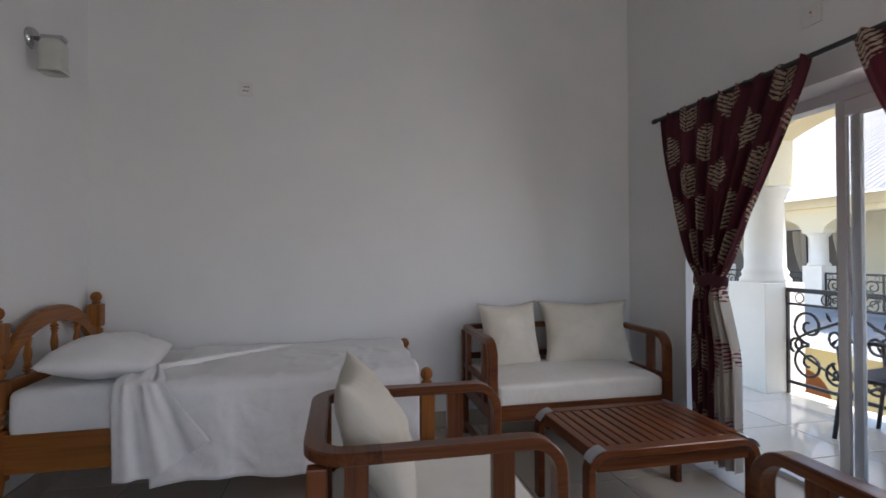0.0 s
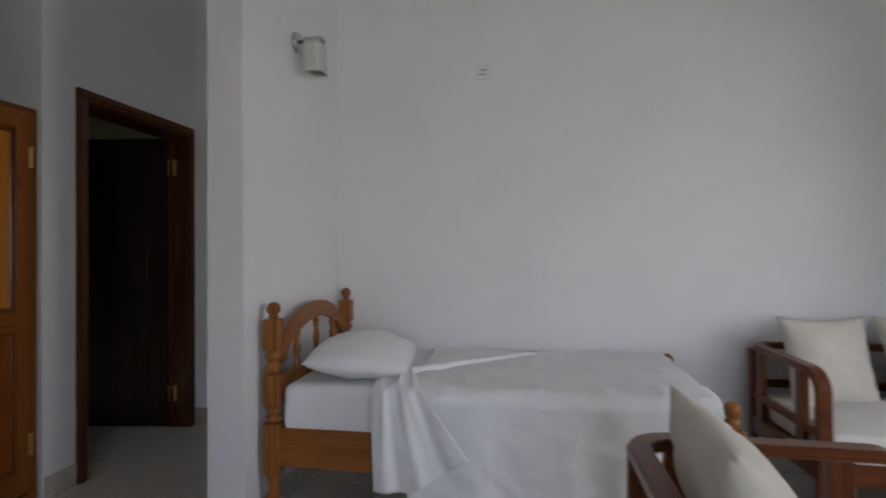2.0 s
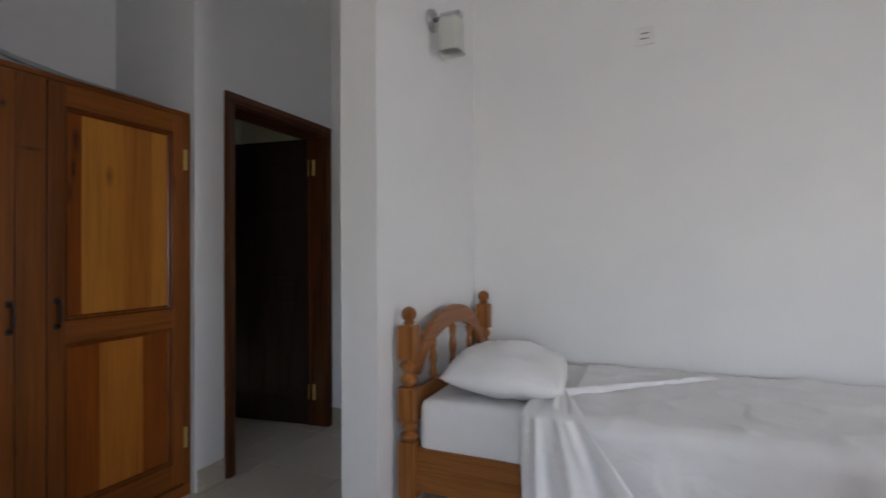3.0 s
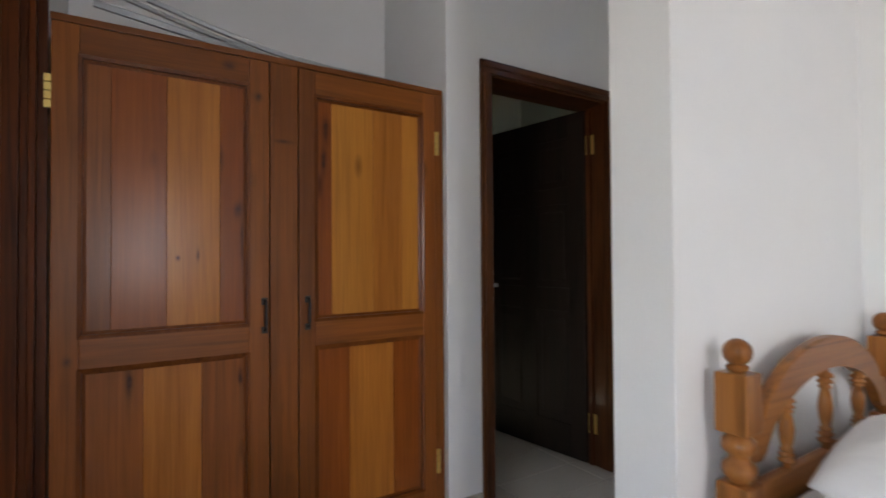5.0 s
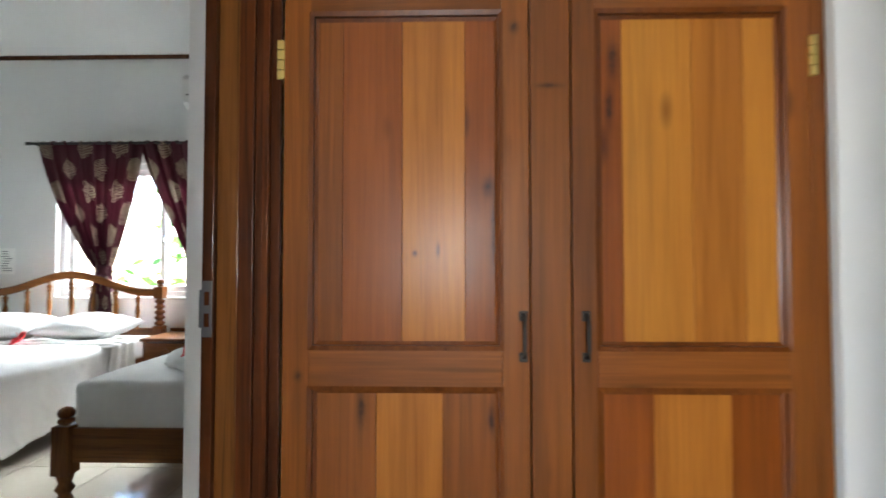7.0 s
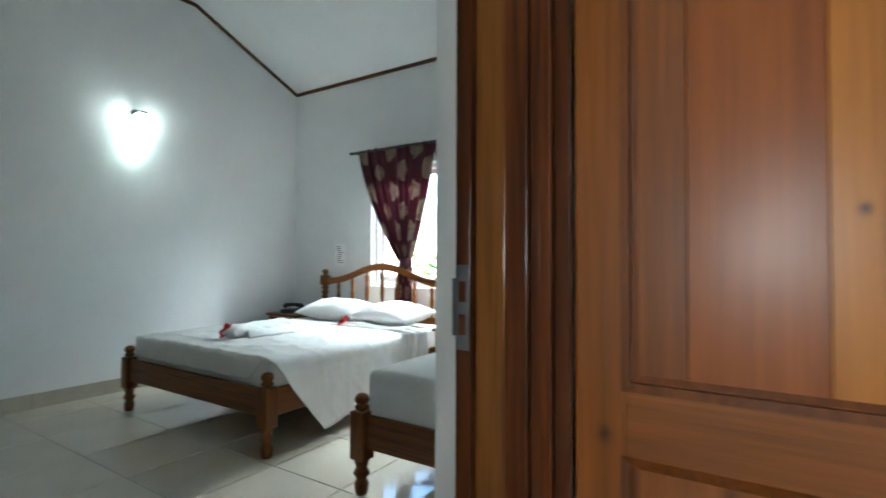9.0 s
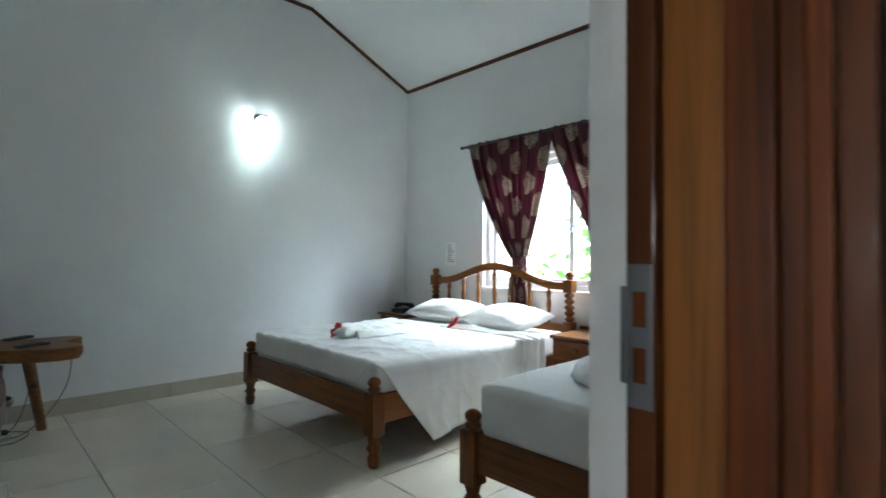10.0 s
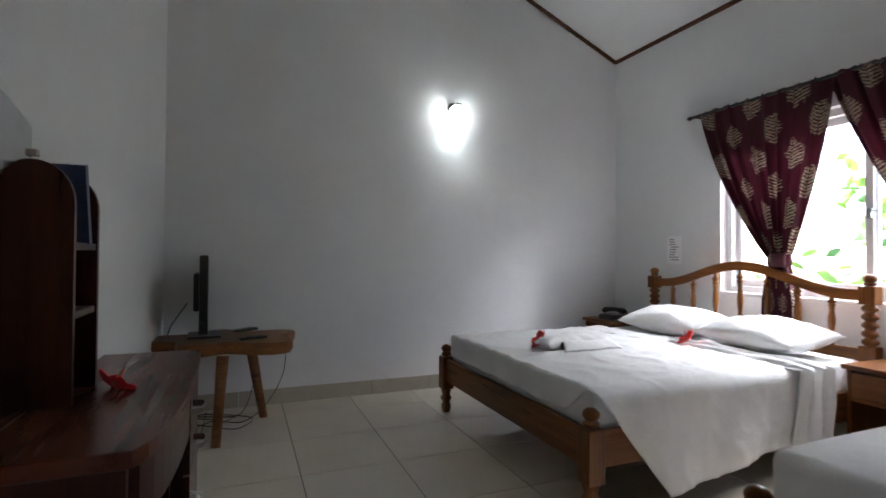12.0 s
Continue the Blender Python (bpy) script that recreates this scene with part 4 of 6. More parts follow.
def folded_towel(m, seed, label, L=0.52):
    """A towel rolled and folded into a loose bird-like bundle."""
    t = thing("folded_towel", m, label, "towel", "folded towels")

    def roll(u, v):
        x = (v - 0.5) * L
        a = u * math.pi
        r = 0.085 * (0.55 + 0.45 * math.sin(v * math.pi)) * (1 + 0.25 * noise.noise(Vector((u * 3, v * 4, seed))))
        return (x, 0.05 + math.cos(a) * r * 1.25 + 0.05 * math.sin(v * 4), 0.002 + math.sin(a) * r * 0.75 + 0.004 * math.sin(v * 30))

    def flap(u, v):
        x = -L * 0.48 + v * L * 0.75
        y = -0.11 + (u - 0.5) * (0.05 + 0.16 * v)
        return (x, y, 0.012 + 0.055 * math.sin(u * math.pi) * (1 - 0.3 * v) + 0.012 * noise.noise(Vector((x * 14, y * 14, seed))))

    part("roll", cloth_grid(roll, 18, 26, 0.005), TERRY, t, "", True)
    part("flap", cloth_grid(flap, 14, 22, 0.005), TERRY, t, "", True)
    bm = pillow_mesh(0.15, 0.13, 0.09, seed)
    for v in bm.verts:
        v.co += Vector((-L * 0.5, -0.02, 0.045))
    part("head", bm, TERRY, t, "", True)
    return t


def hibiscus(m, label, r=0.045):
    f = thing("hibiscus_flower", m, label, "flower", "red flowers")
    for k in range(5):
        bm = bmesh.new()

        def petal(u, v):
            w = r * 0.95 * math.sin(math.pi * min(1, v * 0.86 + 0.1)) ** 0.8
            return ((u - 0.5) * w * 1.4, v * r * 1.25, 0.25 * r + 0.7 * r * v * v * (0.6 + 0.4 * math.cos(k)) + 0.12 * r * math.sin(u * 9))
        bm.free()
        p = part("petal", cloth_grid(petal, 6, 7, 0.0012), RED, f, "", True)
        p.rotation_euler = (0, 0, k * 2 * math.pi / 5 + 0.3)
    part("stamen", tube(bmesh.new(), [(0, 0, 0.3 * r), (0.1 * r, 0.2 * r, 0.9 * r), (0.2 * r, 0.6 * r, 1.5 * r)], 0.06 * r, 6), RED, f)
    part("stem", tube(bmesh.new(), [(0, 0, 0.35 * r), (-0.3 * r, -0.6 * r, 0.12 * r), (-0.5 * r, -1.4 * r, 0.07 * r)], 0.06 * r, 6), GREENST, f)
    return f


folded_towel(pose(-4.42, -1.74, 0.555, 0, 0, 188), 1.0, "white towel folded on the double bed")
folded_towel(pose(-4.29, 0.29, 0.606, 0, 0, 222), 4.0, "white towel folded on the second bed", 0.66)
hibiscus(pose(-4.13, -1.735, 0.60, 30, 35, 40), "red hibiscus flower tucked in a folded towel", 0.05)
hibiscus(pose(-5.08, -1.50, 0.59, 20, 25, 10), "red hibiscus flower laid on the double bed", 0.05)
hibiscus(pose(-4.16, 0.29, 0.645, 30, 35, 80), "red hibiscus flower tucked in a folded towel", 0.05)

# ---- living room seats ----


def lounge(m, label, width, group, cushions, kind="armchair"):
    """Teak seat facing local +x, its back at x=0; width runs along y."""
    s = thing(kind, m, label, "sofa" if kind == "sofa" else "armchair", group)
    A, D = 0.735, 0.66
    bar = 0.055
    for y in (0.03, width - 0.03):
        r = 0.085
        path = [(0.1855, A - 0.016), (D - r, A - 0.016)] + arc(D - r, A - 0.016 - r, r, 90, 0, 8)[1:] + [(D, 0.30)]
        part("arm", flat_sweep(bmesh.new(), [(x, y, z) for x, z in path], bar, 0.032, (0, 1, 0)), TEAK[0], s)
        part("front_leg", box(bmesh.new(), D - 0.016, D + 0.016, y - bar / 2, y + bar / 2, 0.0, 0.30, 0.003), TEAK[2], s)
        part("arm_post", box(bmesh.new(), D - 0.19, D - 0.13, y - 0.015, y + 0.015, 0.33, A - 0.03, 0.003), TEAK[2], s)
        part("back_leg", box(bmesh.new(), 0.0, 0.05, y - 0.02, y + 0.02, 0.0, A - 0.034, 0.004), TEAK[2], s)
        part("rear_post", box(bmesh.new(), 0.09, 0.15, y - 0.015, y + 0.015, 0.33, A - 0.034, 0.003), TEAK[2], s)
        part("side_rail", box(bmesh.new(), 0.051, D - 0.017, y - 0.014, y + 0.014, 0.275, 0.355, 0.003), TEAK[0], s)
        part("side_slat", box(bmesh.new(), 0.051, D - 0.017, y - 0.011, y + 0.011, 0.45, 0.485, 0.003), TEAK[0], s)
        part("stretcher", box(bmesh.new(), 0.051, D - 0.017, y - 0.012, y + 0.012, 0.05, 0.085, 0.003), TEAK[0], s)
    r = 0.09
    plan = [(0.20, 0.03)] + [(0.03 + r - r * math.sin(radians(a)), 0.03 + r - r * math.cos(radians(a))) for a in range(0, 91, 15)]
    plan += [(x, width - y) for x, y in plan[::-1]]
    part("back_rail", flat_sweep(bmesh.new(), [(x - 0.015, y, A - 0.016) for x, y in plan], 0.033, 0.056, (0, 0, 1)), TEAK[1], s)
    part("back_slat", box(bmesh.new(), 0.01, 0.03, 0.051, width - 0.051, 0.50, 0.54, 0.003), TEAK[1], s)
    part("back_slat", box(bmesh.new(), 0.01, 0.03, 0.051, width - 0.051, 0.30, 0.36, 0.003), TEAK[1], s)
    for k in range(1, max(2, round(width / 0.4))):
        y = width * k / max(2, round(width / 0.4))
        part("back_post", box(bmesh.new(), 0.008, 0.032, y - 0.014, y + 0.014, 0.36, A - 0.03, 0.003), TEAK[2], s)
    part("front_rail", box(bmesh.new(), D - 0.015, D + 0.012, 0.06, width - 0.06, 0.275, 0.365, 0.003), TEAK[1], s)
    part("seat_board", boxes((0.05, D - 0.018, 0.05, width - 0.05, 0.33, 0.35)), TEAK[1], s)
    bm = bmesh.new()
    box(bm, 0.055, D + 0.005, 0.062, width - 0.062, 0.352, 0.475, 0.03, 4)
    bmesh.ops.subdivide_edges(bm, edges=[e for e in bm.edges if e.calc_length() > 0.2], cuts=8, use_grid_fill=True)
    for v in bm.verts:
        u, w = (v.co.x - D / 2) / (D / 2), (v.co.y - width / 2) / (width / 2)
        if v.co.z > 0.42:
            v.co.z += 0.028 * (1 - u * u) * (1 - w ** 4) + 0.006 * noise.noise(v.co * 6)
    part("seat_cushion", bm, SEATC, s, "off-white canvas seat cushion", True)
    for y, tilt, turn, w in cushions:
        c = obj("cushion", pillow_mesh(0.45, w * 1.04, 0.18, y * 7, 0.12), CREAM, None, "", True)
        c.matrix_world = m @ pose(0.19, y, 0.675, 0, tilt, turn)
        tagged(c, "cream canvas scatter cushion with a flanged edge", "cushion", "scatter cushions")
    return s


lounge(pose(0.835, 3.50, 0, 0, 0, -90), "two-seat teak sofa with curved arms and an off-white seat pad", 1.16, "teak lounge set", [(0.30, -104, 10, 0.42), (0.85, -106, -4, 0.62)], "sofa")
lounge(pose(-0.05, 1.40, 0), "teak armchair with curved arms and an off-white seat pad", 0.62, "teak lounge set", [(0.34, -116, -3, 0.46)])
lounge(pose(1.68, 0.60, 0, 0, 0, 90), "teak armchair with curved arms and an off-white seat pad", 0.62, "teak lounge set", [(0.31, -112, 0, 0.48)])

# ---- coffee table ----
ct = thing("coffee_table", pose(1.0, 2.0, 0), "low teak coffee table with a slatted top", "coffee table")
CW, CD, CH = 0.81, 0.57, 0.425
for y in (0.03, CD - 0.03):
    r = 0.075
    path = [(0.016, 0.0), (0.016, CH - 0.02 - r)] + [(0.016 + r - r * math.cos(radians(a)), CH - 0.02 - r + r * math.sin(radians(a))) for a in range(0, 91, 11)] + [(CW - r - 0.016 + r * math.sin(radians(a)), CH - 0.02 - r + r * math.cos(radians(a))) for a in range(0, 91, 11)] + [(CW - 0.016, 0.0)]
    part("end_frame", flat_sweep(bmesh.new(), [(x, y, z) for x, z in path], 0.06, 0.034, (0, 1, 0)), TEAK[0], ct)
    part("apron", box(bmesh.new(), 0.05, CW - 0.05, y - 0.012, y + 0.012, CH - 0.095, CH - 0.04, 0.003), TEAK[0], ct)
for x in (0.05, CW - 0.05):
    part("side_rail", box(bmesh.new(), x - 0.02, x + 0.02, 0.06, CD - 0.06, CH - 0.06, CH - 0.006, 0.004), TEAK[1], ct)
for k in range(13):
    x = 0.095 + k * (CW - 0.19) / 12
    part("slat", box(bmesh.new(), x - 0.021, x + 0.021, 0.0605, CD - 0.0605, CH - 0.026, CH - 0.005, 0.003, 1), TEAK[1], ct)
for x, sg in ((0.0, 1), (CW, -1)):
    for y in (0.03, CD - 0.03):
        cp = bmesh.new()
        pts = [(x + sg * (0.077 - 0.077 * math.cos(radians(a))) , y, CH - 0.079 + 0.079 * math.sin(radians(a))) for a in range(25, 91, 8)]
        flat_sweep(cp, pts, 0.064, 0.006, (0, 1, 0))
        part("corner_cap", cp, GREYRAIL, ct, "pale metal corner cap")

# ---- curtains ----


def tied_curtain(x, depth, top, bottom, tie_z, at_top, at_tie, at_bottom, cloth_w, label, reverse=None, group="curtains", lean=0.0):
    """Cloth on a rod along y, pulled to a tie and falling below it. at_*: (y at u=0, y at u=1)."""
    nu, nv = 110, 90
    c = thing("curtain", pose(x, 0, 0), label, "curtain", group)
    bm = bmesh.new()
    uvl = bm.loops.layers.uv.new("UVMap")
    g = []
    for j in range(nv + 1):
        row = []
        v = j / nv
        z = top + (bottom - top) * v
        if z > tie_z:
            k = (top - z) / (top - tie_z)
            e = k ** 1.25
            y0 = at_top[0] + (at_tie[0] - at_top[0]) * (0.35 * k + 0.65 * k ** 1.9)
            y1 = at_top[1] + (at_tie[1] - at_top[1]) * e
        else:
            k = (tie_z - z) / (tie_z - bottom)
            s = min(1.0, k * 2.2)
            s = s * s * (3 - 2 * s)
            y0 = at_tie[0] + (at_bottom[0] - at_tie[0]) * s
            y1 = at_tie[1] + (at_bottom[1] - at_tie[1]) * s
        full = abs(at_top[1] - at_top[0])
        tight = 1 - min(1.0, abs(y1 - y0) / full)
        amp = depth * (0.36 + 0.5 * tight) * (0.5 + 0.5 * min(1, abs(z - tie_z) / 0.12))
        hemr = 0.012 * math.sin(v * 400) * 0
        for i in range(nu + 1):
            u = i / nu
            ph = u * 2 * math.pi * 8 + 0.9 * math.sin(u * 9 + v * 2.2) + 0.5 * noise.noise(Vector((u * 6, v * 2, x)))
            fx = amp * math.sin(ph) + amp * 0.35 * math.sin(ph * 2.3 + v * 3)
            fy = 0.012 * math.cos(ph) * (1 - tight)
            ruffle = 0.008 * math.sin(u * 120) if v < 0.01 else 0
            row.append(bm.verts.new((fx - depth * 0.4 * math.sin(min(1.0, k) * math.pi) * (1 if z > tie_z else 0), y0 + (y1 - y0) * u + fy, z + ruffle)))
        g.append(row)
    for j in range(nv):
        for i in range(nu):
            f = bm.faces.new((g[j][i], g[j][i + 1], g[j + 1][i + 1], g[j + 1][i]))
            f.smooth = True
            zc = top + (bottom - top) * j / nv
            if reverse and zc < tie_z - 0.02 and reverse[0] <= i / nu + 0.10 * math.sin(zc * 3) <= reverse[1]:
                f.material_index = 1
            for lp, (a, b) in zip(f.loops, ((i, j), (i + 1, j), (i + 1, j + 1), (i, j + 1))):
                across = abs(lp.vert.co.y - at_bottom[1]) + 0.01 if f.material_index else a / nu * cloth_w
                lp[uvl].uv = (across, (1 - b / nv) * (top - bottom))
    part("cloth", bm, CURT, c, "burgundy damask cloth with beige leaf medallions", True, (CURTBACK,))
    ym, yw = (at_tie[0] + at_tie[1]) / 2, abs(at_tie[1] - at_tie[0])
    tb = bmesh.new()
    uvl = tb.loops.layers.uv.new("UVMap")
    n = 28
    rings = []
    for q in range(4):
        zz = tie_z - 0.035 + 0.07 * q / 3
        bulge = 1.0 + (0.1 if q in (1, 2) else 0)
        rings.append([tb.verts.new(((depth * 0.95) * bulge * math.cos(2 * math.pi * k / n), ym + yw * 0.56 * bulge * math.sin(2 * math.pi * k / n), zz + 0.01 * math.sin(k * 1.3))) for k in range(n)])
    for a, b in zip(rings, rings[1:]):
        for k in range(n):
            f = tb.faces.new((a[k], a[(k + 1) % n], b[(k + 1) % n], b[k]))
            f.smooth = True
            for lp in f.loops:
                lp[uvl].uv = (lp.vert.co.y * 1.0 + lp.vert.co.x, lp.vert.co.z)
    part("tie_band", tb, CURT, c, "knotted tie band of the same cloth")
    kb = pillow_mesh(0.10, 0.10, 0.085, ym)
    for v in kb.verts:
        v.co = Vector((depth * 1.2 + v.co.z * 0.6, ym + yw * 0.2 + v.co.y, tie_z + v.co.x))
    part("knot", kb, CURTBACK if reverse else CURT, c, "knot of reversed cloth", True)
    return c


def rod(x, y0, y1, z, wallx, label):
    r = thing("curtain_rod", pose(x, 0, 0), label, "curtain rod", "curtain rods")
    bm = bmesh.new()
    tube(bm, [(0, y0, z), (0, y1, z)], 0.012, 12)
    part("pole", bm, BLACKIRON, r)
    for y, s in ((y0, -1), (y1, 1)):
        e = bmesh.new()
        tube(e, [(0, y - 0.002 * s, z), (0, y + 0.03 * s, z)], 0.016, 12)
        part("end_cap", e, BLACKIRON, r)
    for y in (y0 + 0.03, y1 - 0.03):
        b = bmesh.new()
        tube(b, [(0, y, z - 0.002), (wallx - x, y, z - 0.002)], 0.008, 8)
        part("bracket", b, BLACKIRON, r)
    return r


rod(2.09, 0.80, 3.10, 2.095, 2.2, "thin black curtain rod above the balcony door")
tied_curtain(2.085, 0.05, 2.105, 0.05, 1.065, (3.04, 1.97), (2.72, 2.52), (2.76, 2.42), 1.36, "tied burgundy damask curtain beside the balcony door", (0.60, 1.2))
tied_curtain(2.085, 0.05, 2.105, 0.05, 1.065, (0.86, 1.80), (1.10, 1.30), (1.06, 1.38), 1.2, "tied burgundy damask curtain beside the balcony door", (0.60, 1.2))
rod(-5.80, -2.10, -0.10, 2.255, -5.9, "thin black curtain rod above the bedroom window")
tied_curtain(-5.80, 0.045, 2.27, 0.42, 1.11, (-2.03, -1.06), (-1.46, -1.33), (-1.50, -1.27), 1.25, "tied burgundy damask curtain at the bedroom window", None, "bedroom curtains")
tied_curtain(-5.80, 0.045, 2.27, 0.42, 1.08, (-0.14, -1.10), (-0.44, -0.57), (-0.40, -0.63), 1.25, "tied burgundy damask curtain at the bedroom window", None, "bedroom curtains")

# ---- bedroom window ----
w = tagged(new("window_1"), "white aluminium sliding window with two panes", "window", kind="structure")
fr = bmesh.new()
for r in ((-6.04, -5.96, WY0, WY0 + 0.05, WZ0, WZ1), (-6.04, -5.96, WY1 - 0.05, WY1, WZ0, WZ1), (-6.04, -5.96, WY0 + 0.05, WY1 - 0.05, WZ0, WZ0 + 0.05), (-6.04, -5.96, WY0 + 0.05, WY1 - 0.05, WZ1 - 0.05, WZ1)):
    box(fr, *r, 0.004)
part("window_frame", fr, WHITEAL, w)
for k, (a, b) in enumerate(((WY0 + 0.05, -0.93), (-0.99, WY1 - 0.05))):
    x = -6.02 + 0.03 * k
    sb = bmesh.new()
    for r in ((x - 0.012, x + 0.012, a, a + 0.045, WZ0 + 0.05, WZ1 - 0.05), (x - 0.012, x + 0.012, b - 0.045, b, WZ0 + 0.05, WZ1 - 0.05), (x - 0.012, x + 0.012, a + 0.045, b - 0.045, WZ0 + 0.05, WZ0 + 0.10), (x - 0.012, x + 0.012, a + 0.045, b - 0.045, WZ1 - 0.10, WZ1 - 0.05)):
        box(sb, *r, 0.003)
    sash = part("sash", sb, WHITEAL, w)
    pane = part("pane", boxes((x - 0.002, x + 0.002, a + 0.045, b - 0.045, WZ0 + 0.10, WZ1 - 0.10)), PANE, sash)
    pane.visible_shadow = False
part("latch", box(box(bmesh.new(), -5.985, -5.955, -0.975, -0.945, 1.37, 1.43, 0.004), -5.962, -5.95, -0.97, -0.91, 1.405, 1.42, 0.003), CHROME, w, "grey sash latch")
part("window_sill", box(bmesh.new(), -5.96, -5.885, WY0 - 0.02, WY1 + 0.02, WZ0 - 0.02, WZ0 + 0.004, 0.005), WALL, w)

# ---- balcony door ----
w = tagged(new("door_3"), "white aluminium sliding glass door to the balcony, slid open", "door", kind="structure")
fr = bmesh.new()
for r in ((2.38, 2.47, DY0, DY0 + 0.05, 0, DZ), (2.38, 2.47, DY1 - 0.05, DY1, 0, DZ), (2.38, 2.47, DY0 + 0.05, DY1 - 0.05, DZ - 0.06, DZ), (2.38, 2.47, DY0 + 0.05, DY1 - 0.05, -0.002, 0.03)):
    box(fr, *r, 0.004)
part("door_frame", fr, WHITEAL, w)
for x, a, b in ((2.405, 1.07, 2.14), (2.445, 1.10, 2.10)):
    sb = bmesh.new()
    for r in ((x - 0.014, x + 0.014, a, a + 0.06, 0.032, DZ - 0.06), (x - 0.014, x + 0.014, b - 0.046, b, 0.032, DZ - 0.06), (x - 0.014, x + 0.014, a + 0.06, b - 0.046, 0.032, 0.11), (x - 0.014, x + 0.014, a + 0.06, b - 0.046, DZ - 0.13, DZ - 0.06)):
        box(sb, *r, 0.003)
    sash = part("sliding_panel", sb, WHITEAL, w)
    pane = part("pane", boxes((x - 0.003, x + 0.003, a + 0.06, b - 0.046, 0.11, DZ - 0.13)), PANE, sash)
    pane.visible_shadow = False
tagged(obj("trim_door_head", boxes((2.196, 2.2, 1.0, 2.99, 2.0, 2.02)), WALL), "painted plaster lip over the balcony door", "trim", kind="structure")

# ---- wall lamps, socket, switch, air conditioner, notice ----


def wall_lamp(m, label, shade_mat):
    """Local +x points away from the wall; the shade hangs from a chrome arm."""
    l = thing("wall_lamp", m, label, "wall lamp", "wall lamps")
    p = bmesh.new()
    lathe(p, [(0.052, 0), (0.052, 0.012), (0.046, 0.020), (0.02, 0.024)], (0, 0, 0), 24)
    pl = part("wall_plate", p, CHROME, l, "round chrome wall plate")
    pl.matrix_local = pose(0, 0, 0.0, 0, 90, 0)
    a = bmesh.new()
    tube(a, [(0.02, 0, 0.0), (0.06, 0, 0.0), (0.085, 0, 0.002)], 0.011, 10)
    box(a, 0.055, 0.155, -0.03, 0.03, -0.008, 0.014, 0.006)
    part("arm", a, CHROME, l, "chrome arm")
    s = bmesh.new()
    n = 24
    rings = []
    for r, z in ((0.044, -0.012), (0.052, -0.03), (0.054, -0.15), (0.058, -0.172), (0.053, -0.172), (0.049, -0.15), (0.047, -0.03)):
        ring = []
        for k in range(n):
            t = 2 * math.pi * k / n
            c, q = math.cos(t), math.sin(t)
            e = (abs(c) ** 5 + abs(q) ** 5) ** (-0.2)
            ring.append(s.verts.new((0.105 + r * e * c, r * e * q, z)))
        rings.append(ring)
    for a_, b_ in zip(rings, rings[1:]):
        for k in range(n):
            s.faces.new((a_[k], a_[(k + 1) % n], b_[(k + 1) % n], b_[k])).smooth = True
    s.faces.new(rings[0])
    part("shade", s, shade_mat, l, "square frosted glass shade")
    return l


wall_lamp(pose(-1.489, 3.02, 2.315), "unlit chrome wall lamp with a frosted glass shade", FROST)
wall_lamp(pose(-4.11, -3.099, 2.40, 0, 0, 90), "lit chrome wall lamp with a glowing glass shade", LIT)


def socket_plate(m, label, w=0.09, red=False):
    s = thing("wall_socket", m, label, "wall socket", "wall plates")
    part("plate", box(bmesh.new(), 0, 0.009, -w / 2, w / 2, -w / 2, w / 2, 0.003), WHITEPL, s)
    if red:
        part("rocker", box(bmesh.new(), 0.009, 0.014, -0.012, 0.012, -0.018, 0.018, 0.002), WHITEPL, s)
        part("indicator", box(bmesh.new(), 0.0141, 0.0155, -0.005, 0.005, 0.004, 0.012), RED, s, "red indicator")
    else:
        for y, z, a, b in ((0.004, 0.012, 0.026, 0.004), (0, -0.014, 0.026, 0.004)):
            part("slot", box(bmesh.new(), 0.0091, 0.0096, y - a / 1.3, y + a / 1.3, z - b / 1.3, z + b / 1.3), INK, s)
    return s


socket_plate(pose(-0.57, 3.599, 2.304, 0, 0, -90), "white wall plate with two dark slots high on the wall", 0.092)
socket_plate(pose(2.199, 2.08, 2.33, 0, 0, 180), "white wall switch with a red indicator above the balcony door", 0.10, True)
ac = thing("air_conditioner", pose(-5.9, -0.655, 2.555), "white split air conditioner above the window", "air conditioner")
bm = bmesh.new()
sec = [(0.002, 0.0), (0.13, 0.0), (0.185, 0.04), (0.20, 0.10), (0.20, 0.24), (0.17, 0.285), (0.002, 0.29)]
ra = [bm.verts.new((x, 0.0, z)) for x, z in sec]
rb = [bm.verts.new((x, 0.84, z)) for x, z in sec]
for k in range(len(sec)):
    bm.faces.new((ra[k], ra[(k + 1) % len(sec)], rb[(k + 1) % len(sec)], rb[k]))
bm.faces.new(ra)
bm.faces.new(rb[::-1])
part("body", bm, WHITEPL, ac)
part("front_slot", boxes((0.1985, 0.2015, 0.03, 0.81, 0.098, 0.106)), BLACKPL, ac, "dark front slot")
part("outlet", boxes((0.10, 0.17, 0.06, 0.70, -0.003, 0.002)), BLACKPL, ac, "dark air outlet")
part("flap", box(bmesh.new(), 0.13, 0.19, 0.06, 0.70, -0.012, -0.006, 0.002), WHITEPL, ac)
nt_ = thing("notice_sheet", pose(-5.899, -2.37, 1.19), "printed paper notice taped to the wall", "notice")
part("paper", boxes((0.0, 0.0015, -0.075, 0.075, -0.12, 0.12)), PAPER, nt_)
rnd = random.Random(4)
for k in range(9):
    z = 0.09 - k * 0.022
    a = -0.055 + rnd.random() * 0.02
    part("text_bar", boxes((0.0016, 0.0021, a, a + 0.05 + rnd.random() * 0.05, z - 0.004, z + 0.004)), INK, nt_)

# ---- nightstands and telephone ----


